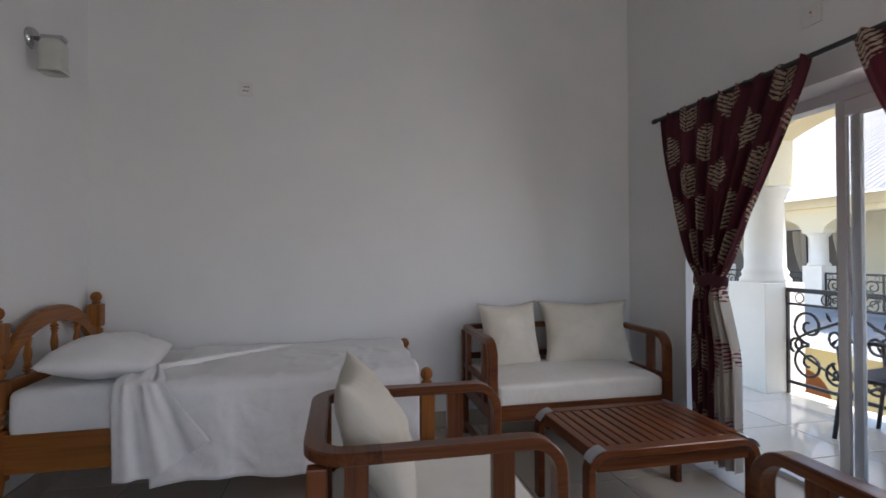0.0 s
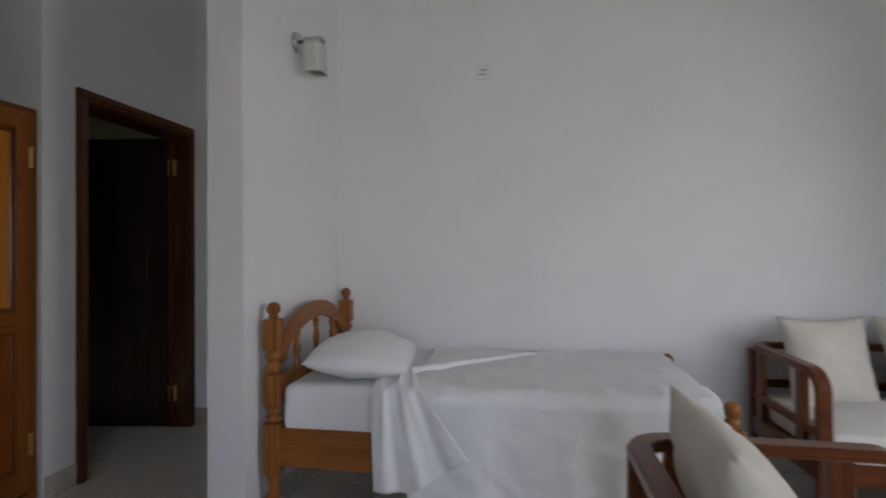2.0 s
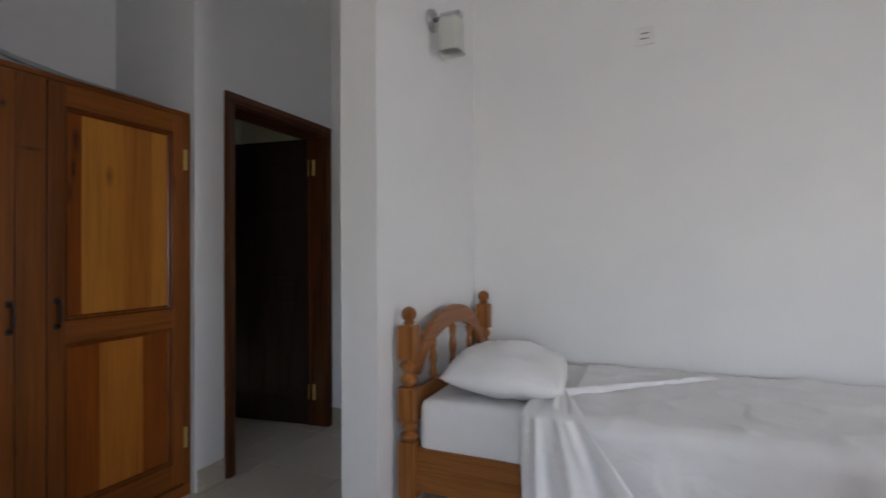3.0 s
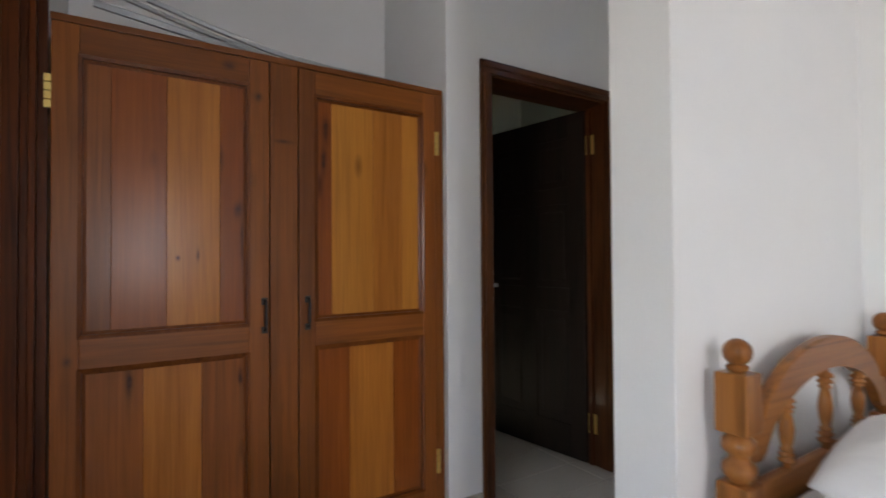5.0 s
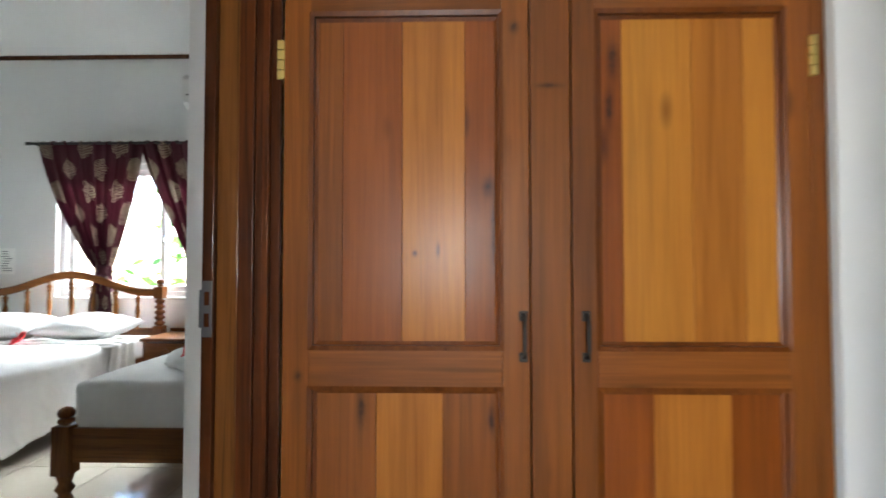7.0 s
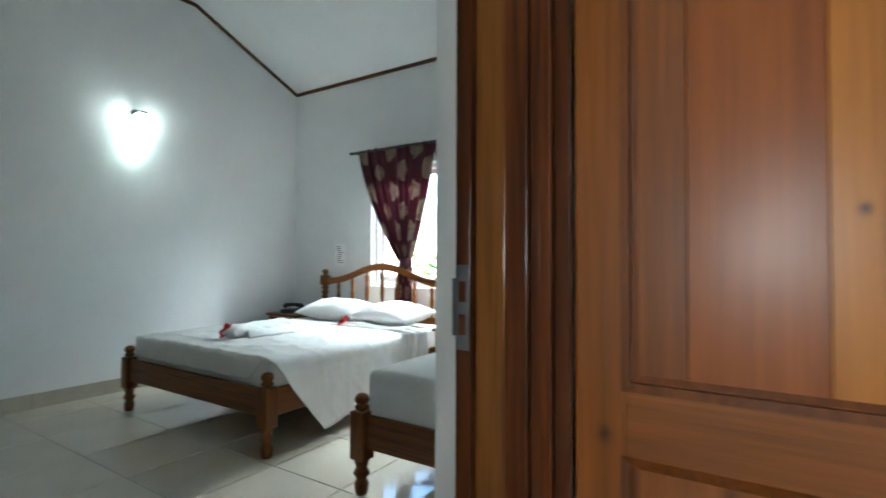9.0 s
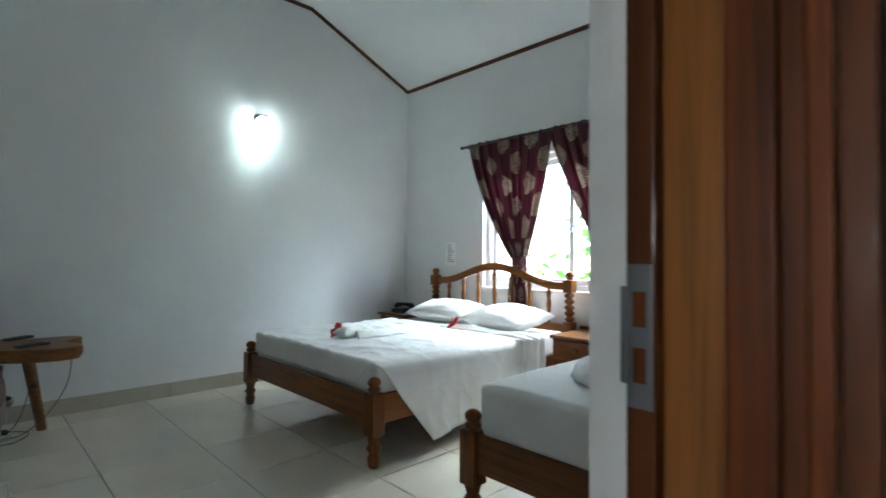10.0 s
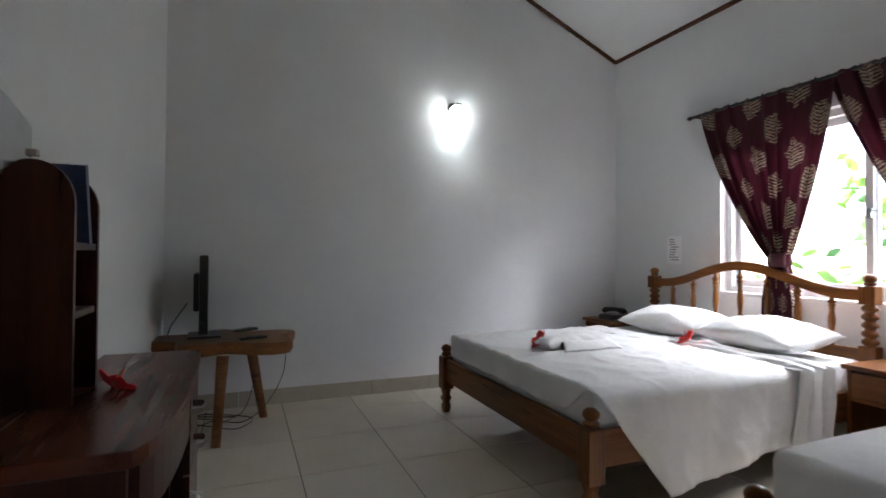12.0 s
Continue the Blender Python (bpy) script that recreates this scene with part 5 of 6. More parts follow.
def nightstand(m, label):
    n = thing("nightstand", m, label, "nightstand", "nightstands")
    part("top", box(bmesh.new(), 0, 0.455, -0.01, 0.43, 0.535, 0.56, 0.004), BEDWOOD[1], n)
    part("back_lip", box(bmesh.new(), 0.0, 0.018, -0.01, 0.43, 0.5605, 0.59, 0.003), BEDWOOD[1], n)
    part("drawer_rail", box(bmesh.new(), 0.40, 0.42, 0.021, 0.399, 0.365, 0.388, 0.003), BEDWOOD[1], n)
    part("side", boxes((0.01, 0.42, 0.0, 0.02, 0.0, 0.535)), BEDWOOD[2], n)
    part("side", boxes((0.01, 0.42, 0.40, 0.42, 0.0, 0.535)), BEDWOOD[2], n)
    part("back", boxes((0.01, 0.02, 0.02, 0.40, 0.05, 0.535)), BEDWOOD[1], n)
    part("shelf", boxes((0.02, 0.41, 0.02, 0.40, 0.12, 0.14)), BEDWOOD[1], n)
    dr = part("drawer", box(bmesh.new(), 0.03, 0.435, 0.029, 0.391, 0.392, 0.522, 0.004), BEDWOOD[1], n)
    k = bmesh.new()
    lathe(k, [(0.006, 0), (0.006, 0.012), (0.022, 0.018), (0.019, 0.030), (0.004, 0.031)], (0, 0, 0), 14)
    kn = part("knob", k, BEDWOOD[2], dr)
    kn.matrix_local = pose(0.435, 0.21, 0.457, 0, 90, 0)
    return n


nightstand(pose(-5.86, -0.80, 0), "small amber wooden nightstand with one drawer, between the beds")
nightstand(pose(-5.86, -2.97, 0), "small amber wooden nightstand in the corner beside the bed")
ph = thing("telephone", pose(-5.56, -2.76, 0.561, 0, 0, 20), "black desk telephone on the corner nightstand", "telephone")
part("base", box(bmesh.new(), -0.09, 0.09, -0.08, 0.08, 0, 0.045, 0.012), BLACKPL, ph)
part("handset", tube(bmesh.new(), [(-0.05, -0.11, 0.055), (-0.05, -0.09, 0.075), (-0.05, 0.0, 0.085), (-0.05, 0.09, 0.075), (-0.05, 0.11, 0.055)], [0.024, 0.026, 0.018, 0.026, 0.024], 10), BLACKPL, ph)

# ---- slab table, television, remotes, cables ----
st = thing("slab_table", pose(-2.33, -2.72, 0), "rustic slab table with a lobed timber top and round legs", "side table")
bm = bmesh.new()
n = 60
rim = []
for k in range(n):
    t = 2 * math.pi * k / n
    r = 0.36 + 0.06 * math.cos(2 * t + 0.5) + 0.075 * math.cos(5 * t + 1.0) + 0.03 * math.cos(3 * t)
    rim.append((r * 1.12 * math.cos(t), r * 0.95 * math.sin(t)))
lo = [bm.verts.new((x * 0.97, y * 0.97, 0.505)) for x, y in rim]
mi = [bm.verts.new((x, y, 0.53)) for x, y in rim]
m2 = [bm.verts.new((x, y, 0.572)) for x, y in rim]
hi = [bm.verts.new((x * 0.975, y * 0.975, 0.58)) for x, y in rim]
for a, b in ((lo, mi), (mi, m2), (m2, hi)):
    for k in range(n):
        bm.faces.new((a[k], a[(k + 1) % n], b[(k + 1) % n], b[k]))
bm.faces.new(lo[::-1])
bm.faces.new(hi)
part("slab_top", bm, SLAB, st)
for (x0, y0), (x1, y1) in (((0.0, 0.30), (0.03, 0.40)), ((-0.16, 0.02), (-0.25, -0.09)), ((0.22, -0.10), (0.30, -0.16)), ((0.25, 0.15), (0.31, 0.25))):
    part("leg", tube(bmesh.new(), [(x1, y1, 0.0), ((x0 + x1) / 2, (y0 + y1) / 2, 0.25), (x0, y0, 0.51)], [0.027, 0.03, 0.035], 12), SLAB, st)
tv = thing("television", pose(-2.205, -2.78, 0.581, 0, 0, 93), "small black flat-screen television on the slab table", "television")
part("foot", box(bmesh.new(), -0.13, 0.13, -0.10, 0.10, 0.0, 0.016, 0.007), BLACKPL, tv)
part("neck", box(bmesh.new(), -0.05, 0.05, -0.035, 0.02, 0.016, 0.15, 0.006), BLACKPL, tv)
tb = part("casing", box(bmesh.new(), -0.28, 0.28, -0.03, 0.018, 0.12, 0.535, 0.010), BLACKPL, tv)
part("screen", boxes((-0.255, 0.255, 0.0182, 0.0195, 0.16, 0.51)), SCREEN, tb, "dark screen")
part("rear_bulge", box(bmesh.new(), -0.17, 0.17, -0.065, -0.03, 0.18, 0.42, 0.012), BLACKPL, tv)
for x, y, rz in ((-2.50, -2.55, 20), (-2.46, -2.93, 35)):
    r = thing("remote_control", pose(x, y, 0.581, 0, 0, rz), "black remote control lying on the slab table", "remote control", "remote controls")
    part("body", box(bmesh.new(), -0.085, 0.085, -0.024, 0.024, 0, 0.02, 0.006), BLACKPL, r)
    part("keypad", boxes((-0.06, 0.05, -0.015, 0.015, 0.0201, 0.0215)), STEEL, r, "grey keypad")


def cable(points, label, r=0.004, mat=None):
    pts = []
    P = [Vector(p) for p in points]
    for i in range(len(P) - 1):
        a, b, c, d_ = P[max(i - 1, 0)], P[i], P[i + 1], P[min(i + 2, len(P) - 1)]
        for k in range(8):
            t = k / 8
            pts.append(0.5 * ((2 * b) + (c - a) * t + (2 * a - 5 * b + 4 * c - d_) * t * t + (3 * b - a - 3 * c + d_) * t ** 3))
    pts.append(P[-1])
    ob = obj("cable", tube(bmesh.new(), pts, r, 6), mat or BLACKPL)
    return tagged(ob, label, "cable", "television cables")


cable([(-2.10, -2.80, 0.80), (-2.02, -2.85, 0.68), (-1.98, -2.90, 0.60), (-1.955, -2.98, 0.45), (-1.95, -3.0, 0.03), (-2.15, -2.95, 0.006), (-2.4, -2.85, 0.006)], "black mains cable trailing from the television")
cable([(-2.72, -2.75, 0.50), (-2.70, -2.74, 0.3), (-2.60, -2.78, 0.10), (-2.45, -2.72, 0.008), (-2.28, -2.82, 0.008), (-2.15, -2.9, 0.008), (-2.0, -2.95, 0.02)], "black cable hanging from the table to the floor", 0.003)
cable([(-2.50, -2.95, 0.50), (-2.52, -2.95, 0.25), (-2.45, -2.93, 0.02), (-2.3, -2.7, 0.006), (-2.42, -2.6, 0.006), (-2.5, -2.8, 0.006), (-2.2, -3.0, 0.006)], "grey cable looped on the floor tiles", 0.003, STEEL)
cable([(-2.05, -2.6, 0.006), (-2.2, -2.75, 0.007), (-2.32, -2.9, 0.006), (-2.18, -2.98, 0.006), (-2.08, -2.86, 0.007), (-2.3, -2.66, 0.006)], "black cable coiled on the floor tiles", 0.0035)

# ---- dressing table ----
dk = thing("dressing_table", pose(-1.929, -0.315, 0), "mahogany dressing table with a bowed front, shelf tower and mirror", "dressing table")
bm = bmesh.new()
n = 24
DL = 1.15
edge = []
for k in range(n + 1):
    u = k / n
    edge.append((-0.30 - 0.045 * u - 0.046 * math.sin(u ** 0.6 * math.pi) + 0.04 * max(0.0, (u - 0.96) / 0.04), -DL * u))
lo = [bm.verts.new((x, y, 0.685)) for x, y in edge] + [bm.verts.new((0.0, -DL, 0.685)), bm.verts.new((0.0, 0.0, 0.685))]
hi = [bm.verts.new((v.co.x, v.co.y, 0.722)) for v in lo]
for k in range(len(lo)):
    bm.faces.new((lo[k], lo[(k + 1) % len(lo)], hi[(k + 1) % len(lo)], hi[k]))
bm.faces.new(lo[::-1])
bm.faces.new(hi)
bmesh.ops.bevel(bm, geom=[e for e in bm.edges if abs(e.verts[0].co.z - e.verts[1].co.z) < 1e-4], offset=0.004, segments=2, profile=0.6, affect="EDGES")
part("desktop", bm, DESKTOP, dk)
part("end_panel", boxes((-0.29, 0.0, -0.025, 0.0, 0.0, 0.685)), MAHOG[2], dk)
part("end_panel", boxes((-0.29, 0.0, -DL, -DL + 0.025, 0.0, 0.685)), MAHOG[2], dk)
part("inner_panel", boxes((-0.30, 0.0, -0.60, -0.58, 0.0, 0.685)), MAHOG[2], dk)
part("back_panel", boxes((-0.02, 0.0, -DL + 0.025, -0.025, 0.1, 0.685)), MAHOG[1], dk)


def bowed(y0, y1, z0, z1):
    bm = bmesh.new()
    rows = []
    for k in range(9):
        y = y0 + (y1 - y0) * k / 8
        x = -0.292 + 0.045 * y / DL - 0.046 * math.sin((-y / DL) ** 0.6 * math.pi)
        rows.append([bm.verts.new(c) for c in ((x, y, z0), (x + 0.02, y, z0), (x + 0.02, y, z1), (x, y, z1))])
    for a, b in zip(rows, rows[1:]):
        for q in range(4):
            bm.faces.new((a[q], a[(q + 1) % 4], b[(q + 1) % 4], b[q]))
    bm.faces.new(rows[0])
    bm.faces.new(rows[-1][::-1])
    return bm


part("apron_drawer", bowed(-0.03, -0.575, 0.555, 0.68), MAHOG[1], dk)
for z0, z1 in ((0.555, 0.68), (0.42, 0.548)):
    dr = part("drawer", bowed(-0.605, -DL + 0.03, z0, z1), MAHOG[1], dk)
    hy = -0.66 if z0 > 0.5 else -0.72
    hx = -0.292 + 0.045 * hy / DL - 0.046 * math.sin((-hy / DL) ** 0.6 * math.pi)
    hb = bmesh.new()
    flat_sweep(hb, [(hx, hy - 0.05, (z0 + z1) / 2), (hx - 0.032, hy - 0.04, (z0 + z1) / 2), (hx - 0.04, hy, (z0 + z1) / 2), (hx - 0.032, hy + 0.04, (z0 + z1) / 2), (hx, hy + 0.05, (z0 + z1) / 2)], 0.022, 0.008, (0, 0, 1))
    part("handle", hb, CHROME, dr, "white metal bow handle")
cb = part("cupboard_door", bowed(-0.605, -DL + 0.03, 0.06, 0.412), MAHOG[2], dk)
part("handle", tube(bmesh.new(), [(-0.35, -0.66, 0.24), (-0.385, -0.66, 0.25), (-0.392, -0.66, 0.29), (-0.385, -0.66, 0.33), (-0.35, -0.66, 0.34)], 0.006, 8), WHITEAL, cb, "white metal bow handle")
part("plinth", boxes((-0.28, -0.02, -DL + 0.026, -0.601, 0.0, 0.06)), MAHOG[1], dk)


def tower_side(y0, y1):
    """Upright with a rounded top front corner."""
    bm = bmesh.new()
    prof = [(0.0, 0.722), (-0.096, 0.722), (-0.096, 1.25)] + [(-0.006 - 0.09 * math.cos(radians(a)), 1.25 + 0.11 * math.sin(radians(a))) for a in range(10, 91, 10)] + [(0.0, 1.36)]
    a = [bm.verts.new((x, y0, z)) for x, z in prof]
    b = [bm.verts.new((x, y1, z)) for x, z in prof]
    for k in range(len(prof)):
        bm.faces.new((a[k], a[(k + 1) % len(prof)], b[(k + 1) % len(prof)], b[k]))
    bm.faces.new(a)
    bm.faces.new(b[::-1])
    return bm


part("tower_side", tower_side(-0.405, -0.385), MAHOG[2], dk)
part("tower_side", tower_side(-0.63, -0.61), MAHOG[2], dk)
part("tower_back", boxes((-0.012, 0.0, -0.61, -0.405, 0.73, 1.34)), MAHOG[2], dk)
for z in (0.945, 1.13):
    part("tower_shelf", box(bmesh.new(), -0.092, -0.012, -0.61, -0.405, z, z + 0.02, 0.003), MAHOG[1], dk)
mb = bmesh.new()
prof = [(0.15, 0.725), (-0.382, 0.725), (-0.382, 1.44)] + [(-0.382 + 0.34 * k / 10, 1.44 + 0.055 * math.sin(k / 10 * math.pi / 2)) for k in range(1, 11)] + [(0.15, 1.50)]
a = [mb.verts.new((-0.005, y, z)) for y, z in prof]
b = [mb.verts.new((-0.001, y, z)) for y, z in prof]
for k in range(len(prof)):
    mb.faces.new((a[k], a[(k + 1) % len(prof)], b[(k + 1) % len(prof)], b[k]))
mb.faces.new(a)
mb.faces.new(b[::-1])
part("mirror", mb, MIRROR, dk, "arched frameless mirror")
part("mirror_backing", boxes((0.0, 0.009, -0.37, 0.0, 0.725, 1.38)), MAHOG[2], dk)
part("mirror_clip", box(bmesh.new(), -0.018, 0.0, -0.398, -0.376, 1.366, 1.384, 0.003), CHROME, dk)
bk = thing("book", pose(-1.975, -0.87, 1.152, -14, 0, 0), "dark blue book leaning in the shelf tower", "book")
part("cover", box(bmesh.new(), -0.05, 0.04, 0.0, 0.028, 0.0, 0.225, 0.002), BLUEBK, bk)
part("pages", boxes((-0.046, 0.036, 0.004, 0.024, 0.2252, 0.2262)), PAPER, bk)
hibiscus(pose(-2.085, -0.86, 0.724, -20, 30, 200), "red hibiscus flower lying on the dressing table", 0.045)

# ---- balcony ----
tagged(obj("balcony_ceiling", boxes((2.5, 4.0, -2.2, 5.2, 2.75, 2.9)), WHITESTONE), "white balcony ceiling", "ceiling", kind="structure")


def arch_bays(bm, x0, x1, cols, half, spring, rise, top):
    """A wall over columns with one elliptical arch in each bay."""
    for a, b in zip(cols, cols[1:]):
        y0, y1 = a + half, b - half
        n = 20
        pts = []
        for k in range(n + 1):
            t = math.pi * k / n
            pts.append(((y0 + y1) / 2 - (y1 - y0) / 2 * math.cos(t), spring + rise * max(0.0, 1 - abs(math.cos(t)) ** 2.2) ** (1 / 2.2)))
        lo0 = [bm.verts.new((x0, y, z)) for y, z in pts]
        lo1 = [bm.verts.new((x1, y, z)) for y, z in pts]
        hi0 = [bm.verts.new((x0, y, top)) for y, z in pts]
        hi1 = [bm.verts.new((x1, y, top)) for y, z in pts]
        for k in range(n):
            bm.faces.new((lo0[k], lo0[k + 1], hi0[k + 1], hi0[k]))
            bm.faces.new((lo1[k + 1], lo1[k], hi1[k], hi1[k + 1]))
            bm.faces.new((lo0[k + 1], lo0[k], lo1[k], lo1[k + 1]))
            bm.faces.new((hi0[k], hi0[k + 1], hi1[k + 1], hi1[k]))
    for c in cols:
        box(bm, x0, x1, c - half, c + half, spring, top)
    return bm


def column(m, label, r, base, shaft, group):
    c = thing("column", m, label, "column", group)
    q = r * 1.25
    part("plinth", box(bmesh.new(), -q, q, -q, q, 0, base, 0.006), WHITESTONE, c)
    part("shaft", lathe(bmesh.new(), [(r * 1.22, base), (r * 1.24, base + 0.03), (r * 1.08, base + 0.06), (r * 1.14, base + 0.09), (r, base + 0.13), (r * 0.93, shaft - 0.12), (r * 1.05, shaft - 0.10), (r * 1.05, shaft - 0.06), (r * 1.2, shaft - 0.03), (r * 1.2, shaft)], (0, 0, 0), 32), WHITESTONE, c)
    return c


col0 = column(pose(3.82, 4.0, 0), "white round balcony column on a square plinth", 0.165, 0.95, 1.80, "balcony columns")
copy_thing(col0, pose(3.82, 1.24, 0))
copy_thing(col0, pose(3.82, -1.52, 0))
tagged(obj("wall_balcony_arches", arch_bays(bmesh.new(), 3.68, 3.94, [5.4, 4.0, 1.24, -1.52], 0.19, 1.80, 0.58, 2.75), CREAMWALL), "cream rendered arches over the balcony columns", "wall", kind="structure")


def spiral(cy, cz, r0, a0, turns, sgn, n=26):
    pts = []
    for k in range(n + 1):
        t = k / n
        a = a0 + sgn * turns * 2 * math.pi * t
        r = r0 * (1 - 0.82 * t)
        pts.append((0, cy + r * math.cos(a), cz + r * math.sin(a)))
    return pts


def railing(m, L, label, group, h=0.90, scale=1.0):
    """Wrought-iron railing along local -y, with scrolls between bars."""
    g = thing("railing", m, label, "railing", group)
    part("top_bar", box(bmesh.new(), -0.02, 0.02, -L, 0, h - 0.025, h + 0.012, 0.004), BLACKIRON, g)
    part("upper_bar", box(bmesh.new(), -0.008, 0.008, -L, 0, h - 0.135, h - 0.115), BLACKIRON, g)
    part("bottom_bar", box(bmesh.new(), -0.012, 0.012, -L, 0, 0.09, 0.115), BLACKIRON, g)
    n = max(1, round(L / 1.0))
    for k in range(n + 1):
        y = -L * k / n
        part("post", box(bmesh.new(), -0.013, 0.013, y - 0.013, y + 0.013, 0.0, h, 0.002), BLACKIRON, g)
    for k in range(n):
        y0, w = -L * (k + 0.5) / n, L / n
        for s in (1, -1):
            for cz, r, a0, tn, sg in ((0.60, 0.15, -90, 1.5, 1), (0.29, 0.15, 90, 1.5, -1), (0.54, 0.11, 100, 1.3, 1), (0.24, 0.10, 80, 1.3, -1), (0.43, 0.075, -60, 1.2, 1)):
                cy = y0 + s * w * (0.33 if r > 0.12 else 0.13 if r > 0.08 else 0.42)
                pts = spiral(0, 0, r, radians(a0), tn, sg * s if s > 0 else -sg)
                part("scroll", tube(bmesh.new(), [(0, cy + s * q[1], cz + q[2]) for q in pts], 0.0115, 6), BLACKIRON, g)
            stem = [(0, y0 + s * w * (0.02 + 0.42 * math.sin(t / 12 * math.pi) ** 2 * (1 if t < 12 else 1)), 0.115 + (h - 0.25) * t / 12) for t in range(13)]
            part("stem", tube(bmesh.new(), stem, 0.0115, 6), BLACKIRON, g)
        for s in (1, -1):
            for z, a in ((0.47, 40), (0.66, -30), (0.34, 150), (0.2, 60)):
                lf = cloth_grid(lambda u, v: (0.012 * math.sin(u * 3.1), (u - 0.5) * 0.03 * math.sin(math.pi * (v * 0.9 + 0.08)), v * 0.08), 4, 6, 0.006)
                o = part("iron_leaf", lf, BLACKIRON, g)
                o.matrix_local = pose(0.0, y0 + s * w * 0.17, z, a * s, 0, 0)
        for q in range(5):
            cy = y0 + w * (q - 2) / 5
            part("frieze_ring", tube(bmesh.new(), [(0, cy + 0.04 * math.cos(t * 0.5), h - 0.07 + 0.04 * math.sin(t * 0.5)) for t in range(14)], 0.005, 6), BLACKIRON, g)
    return g


railing(pose(3.84, 3.79, 0), 2.34, "black wrought-iron balcony railing with scrollwork", "balcony railings")
railing(pose(3.84, 5.2, 0), 0.98, "black wrought-iron balcony railing with scrollwork", "balcony railings")
railing(pose(3.84, 1.03, 0), 2.34, "black wrought-iron balcony railing with scrollwork", "balcony railings")


def garden_chair(m, label):
    c = thing("garden_chair", m, label, "chair", "balcony chairs")
    for x, y in ((0.0, 0.0), (0.0, 0.48), (0.5, 0.0), (0.5, 0.48)):
        dx = -0.07 if x == 0 else 0.05
        part("leg", tube(bmesh.new(), [(x + dx, y, 0.0), (x, y, 0.42)], 0.014, 8), BLACKIRON, c)
    seat = bmesh.new()
    for k in range(11):
        box(seat, 0.0, 0.5, 0.01 + k * 0.046, 0.035 + k * 0.046, 0.42, 0.435)
    box(seat, -0.01, 0.51, -0.02, 0.008, 0.412, 0.437, 0.004)
    box(seat, -0.01, 0.51, 0.50, 0.525, 0.412, 0.437, 0.004)
    part("seat", seat, BLACKIRON, c)
    for y in (0.0, 0.48):
        part("arm", tube(bmesh.new(), [(0.5, y, 0.42), (0.52, y, 0.60), (0.46, y, 0.65), (0.25, y, 0.655), (-0.04, y, 0.66)], 0.014, 8), BLACKIRON, c)
    part("back_frame", tube(bmesh.new(), [(0.0, 0.0, 0.42), (-0.06, -0.005, 0.66), (-0.10, 0.02, 0.84), (-0.115, 0.12, 0.90), (-0.12, 0.24, 0.915), (-0.115, 0.36, 0.90), (-0.10, 0.46, 0.84), (-0.06, 0.485, 0.66), (0.0, 0.48, 0.42)], 0.014, 8), BLACKIRON, c)
    lat = bmesh.new()
    for k in range(1, 7):
        y = 0.48 * k / 7
        tube(lat, [(-0.005, y, 0.43), (-0.055, y + 0.05 * math.sin(k), 0.65), (-0.105, y, 0.88)], 0.008, 6)
        tube(lat, [(-0.015 - 0.08 * k / 7, 0.01, 0.45 + 0.38 * k / 7), (-0.02 - 0.08 * k / 7, 0.24, 0.47 + 0.38 * k / 7), (-0.015 - 0.08 * k / 7, 0.47, 0.45 + 0.38 * k / 7)], 0.007, 6)
    part("back_lattice", lat, BLACKIRON, c)
    return c


garden_chair(pose(3.76, 2.38, 0, 0, 0, 100), "dark cast-metal garden chair on the balcony")

# ---- outside: the house across the yard ----
house = thing("house", pose(9.0, 0, -3.0), "cream two-storey house with arched balconies and yellow ground floor", "house")
part("lower_wall", arch_bays(bmesh.new(), 0.0, 0.3, [2.0, 4.6, 7.2, 9.8, 12.4, 15.0], 0.55, 1.3, 0.65, 2.75), YELLOWWALL, house, "yellow ground-floor arcade")
part("lower_inner", boxes((2.0, 2.2, 1.0, 16.0, 0, 2.75)), TERRACOTTA, house)
part("floor_slab", boxes((-0.3, 2.4, 1.0, 16.0, 2.75, 3.0)), WHITESTONE, house)
for k in range(14):
    y = 1.2 + k * 1.05
    aw = bmesh.new()
    vs = [aw.verts.new(c) for c in ((-1.3, y, 2.62), (-1.3, y + 1.03, 2.62), (0.0, y + 1.03, 3.16), (0.0, y, 3.16))]
    aw.faces.new(vs)
    bmesh.ops.solidify(aw, geom=aw.faces[:], thickness=0.04)
    part("awning_sheet", aw, AWNING, house, "blue-grey sheet awning")
part("upper_wall", arch_bays(bmesh.new(), 0.0, 0.3, [1.0, 3.2, 5.66, 8.12, 10.58, 13.04, 15.5], 0.22, 4.58, 0.36, 5.18), CREAMWALL, house, "cream balcony arches")
part("eave_band", boxes((-0.12, 0.0, 1.0, 15.6, 5.06, 5.24)), CREAMWALL, house)
part("back_wall", boxes((1.9, 2.1, 1.0, 16.0, 3.0, 5.2)), CREAMWALL, house)
for c in (3.2, 5.66, 8.12, 10.58, 13.04):
    p = part("column", lathe(bmesh.new(), [(0.19, 0.95), (0.2, 0.98), (0.16, 1.03), (0.155, 1.50), (0.19, 1.54), (0.21, 1.58)], (0.15, c, 3.0), 20), WHITESTONE, house)
    part("pier", boxes((-0.02, 0.32, c - 0.2, c + 0.2, 3.0, 3.95)), WHITESTONE, house)
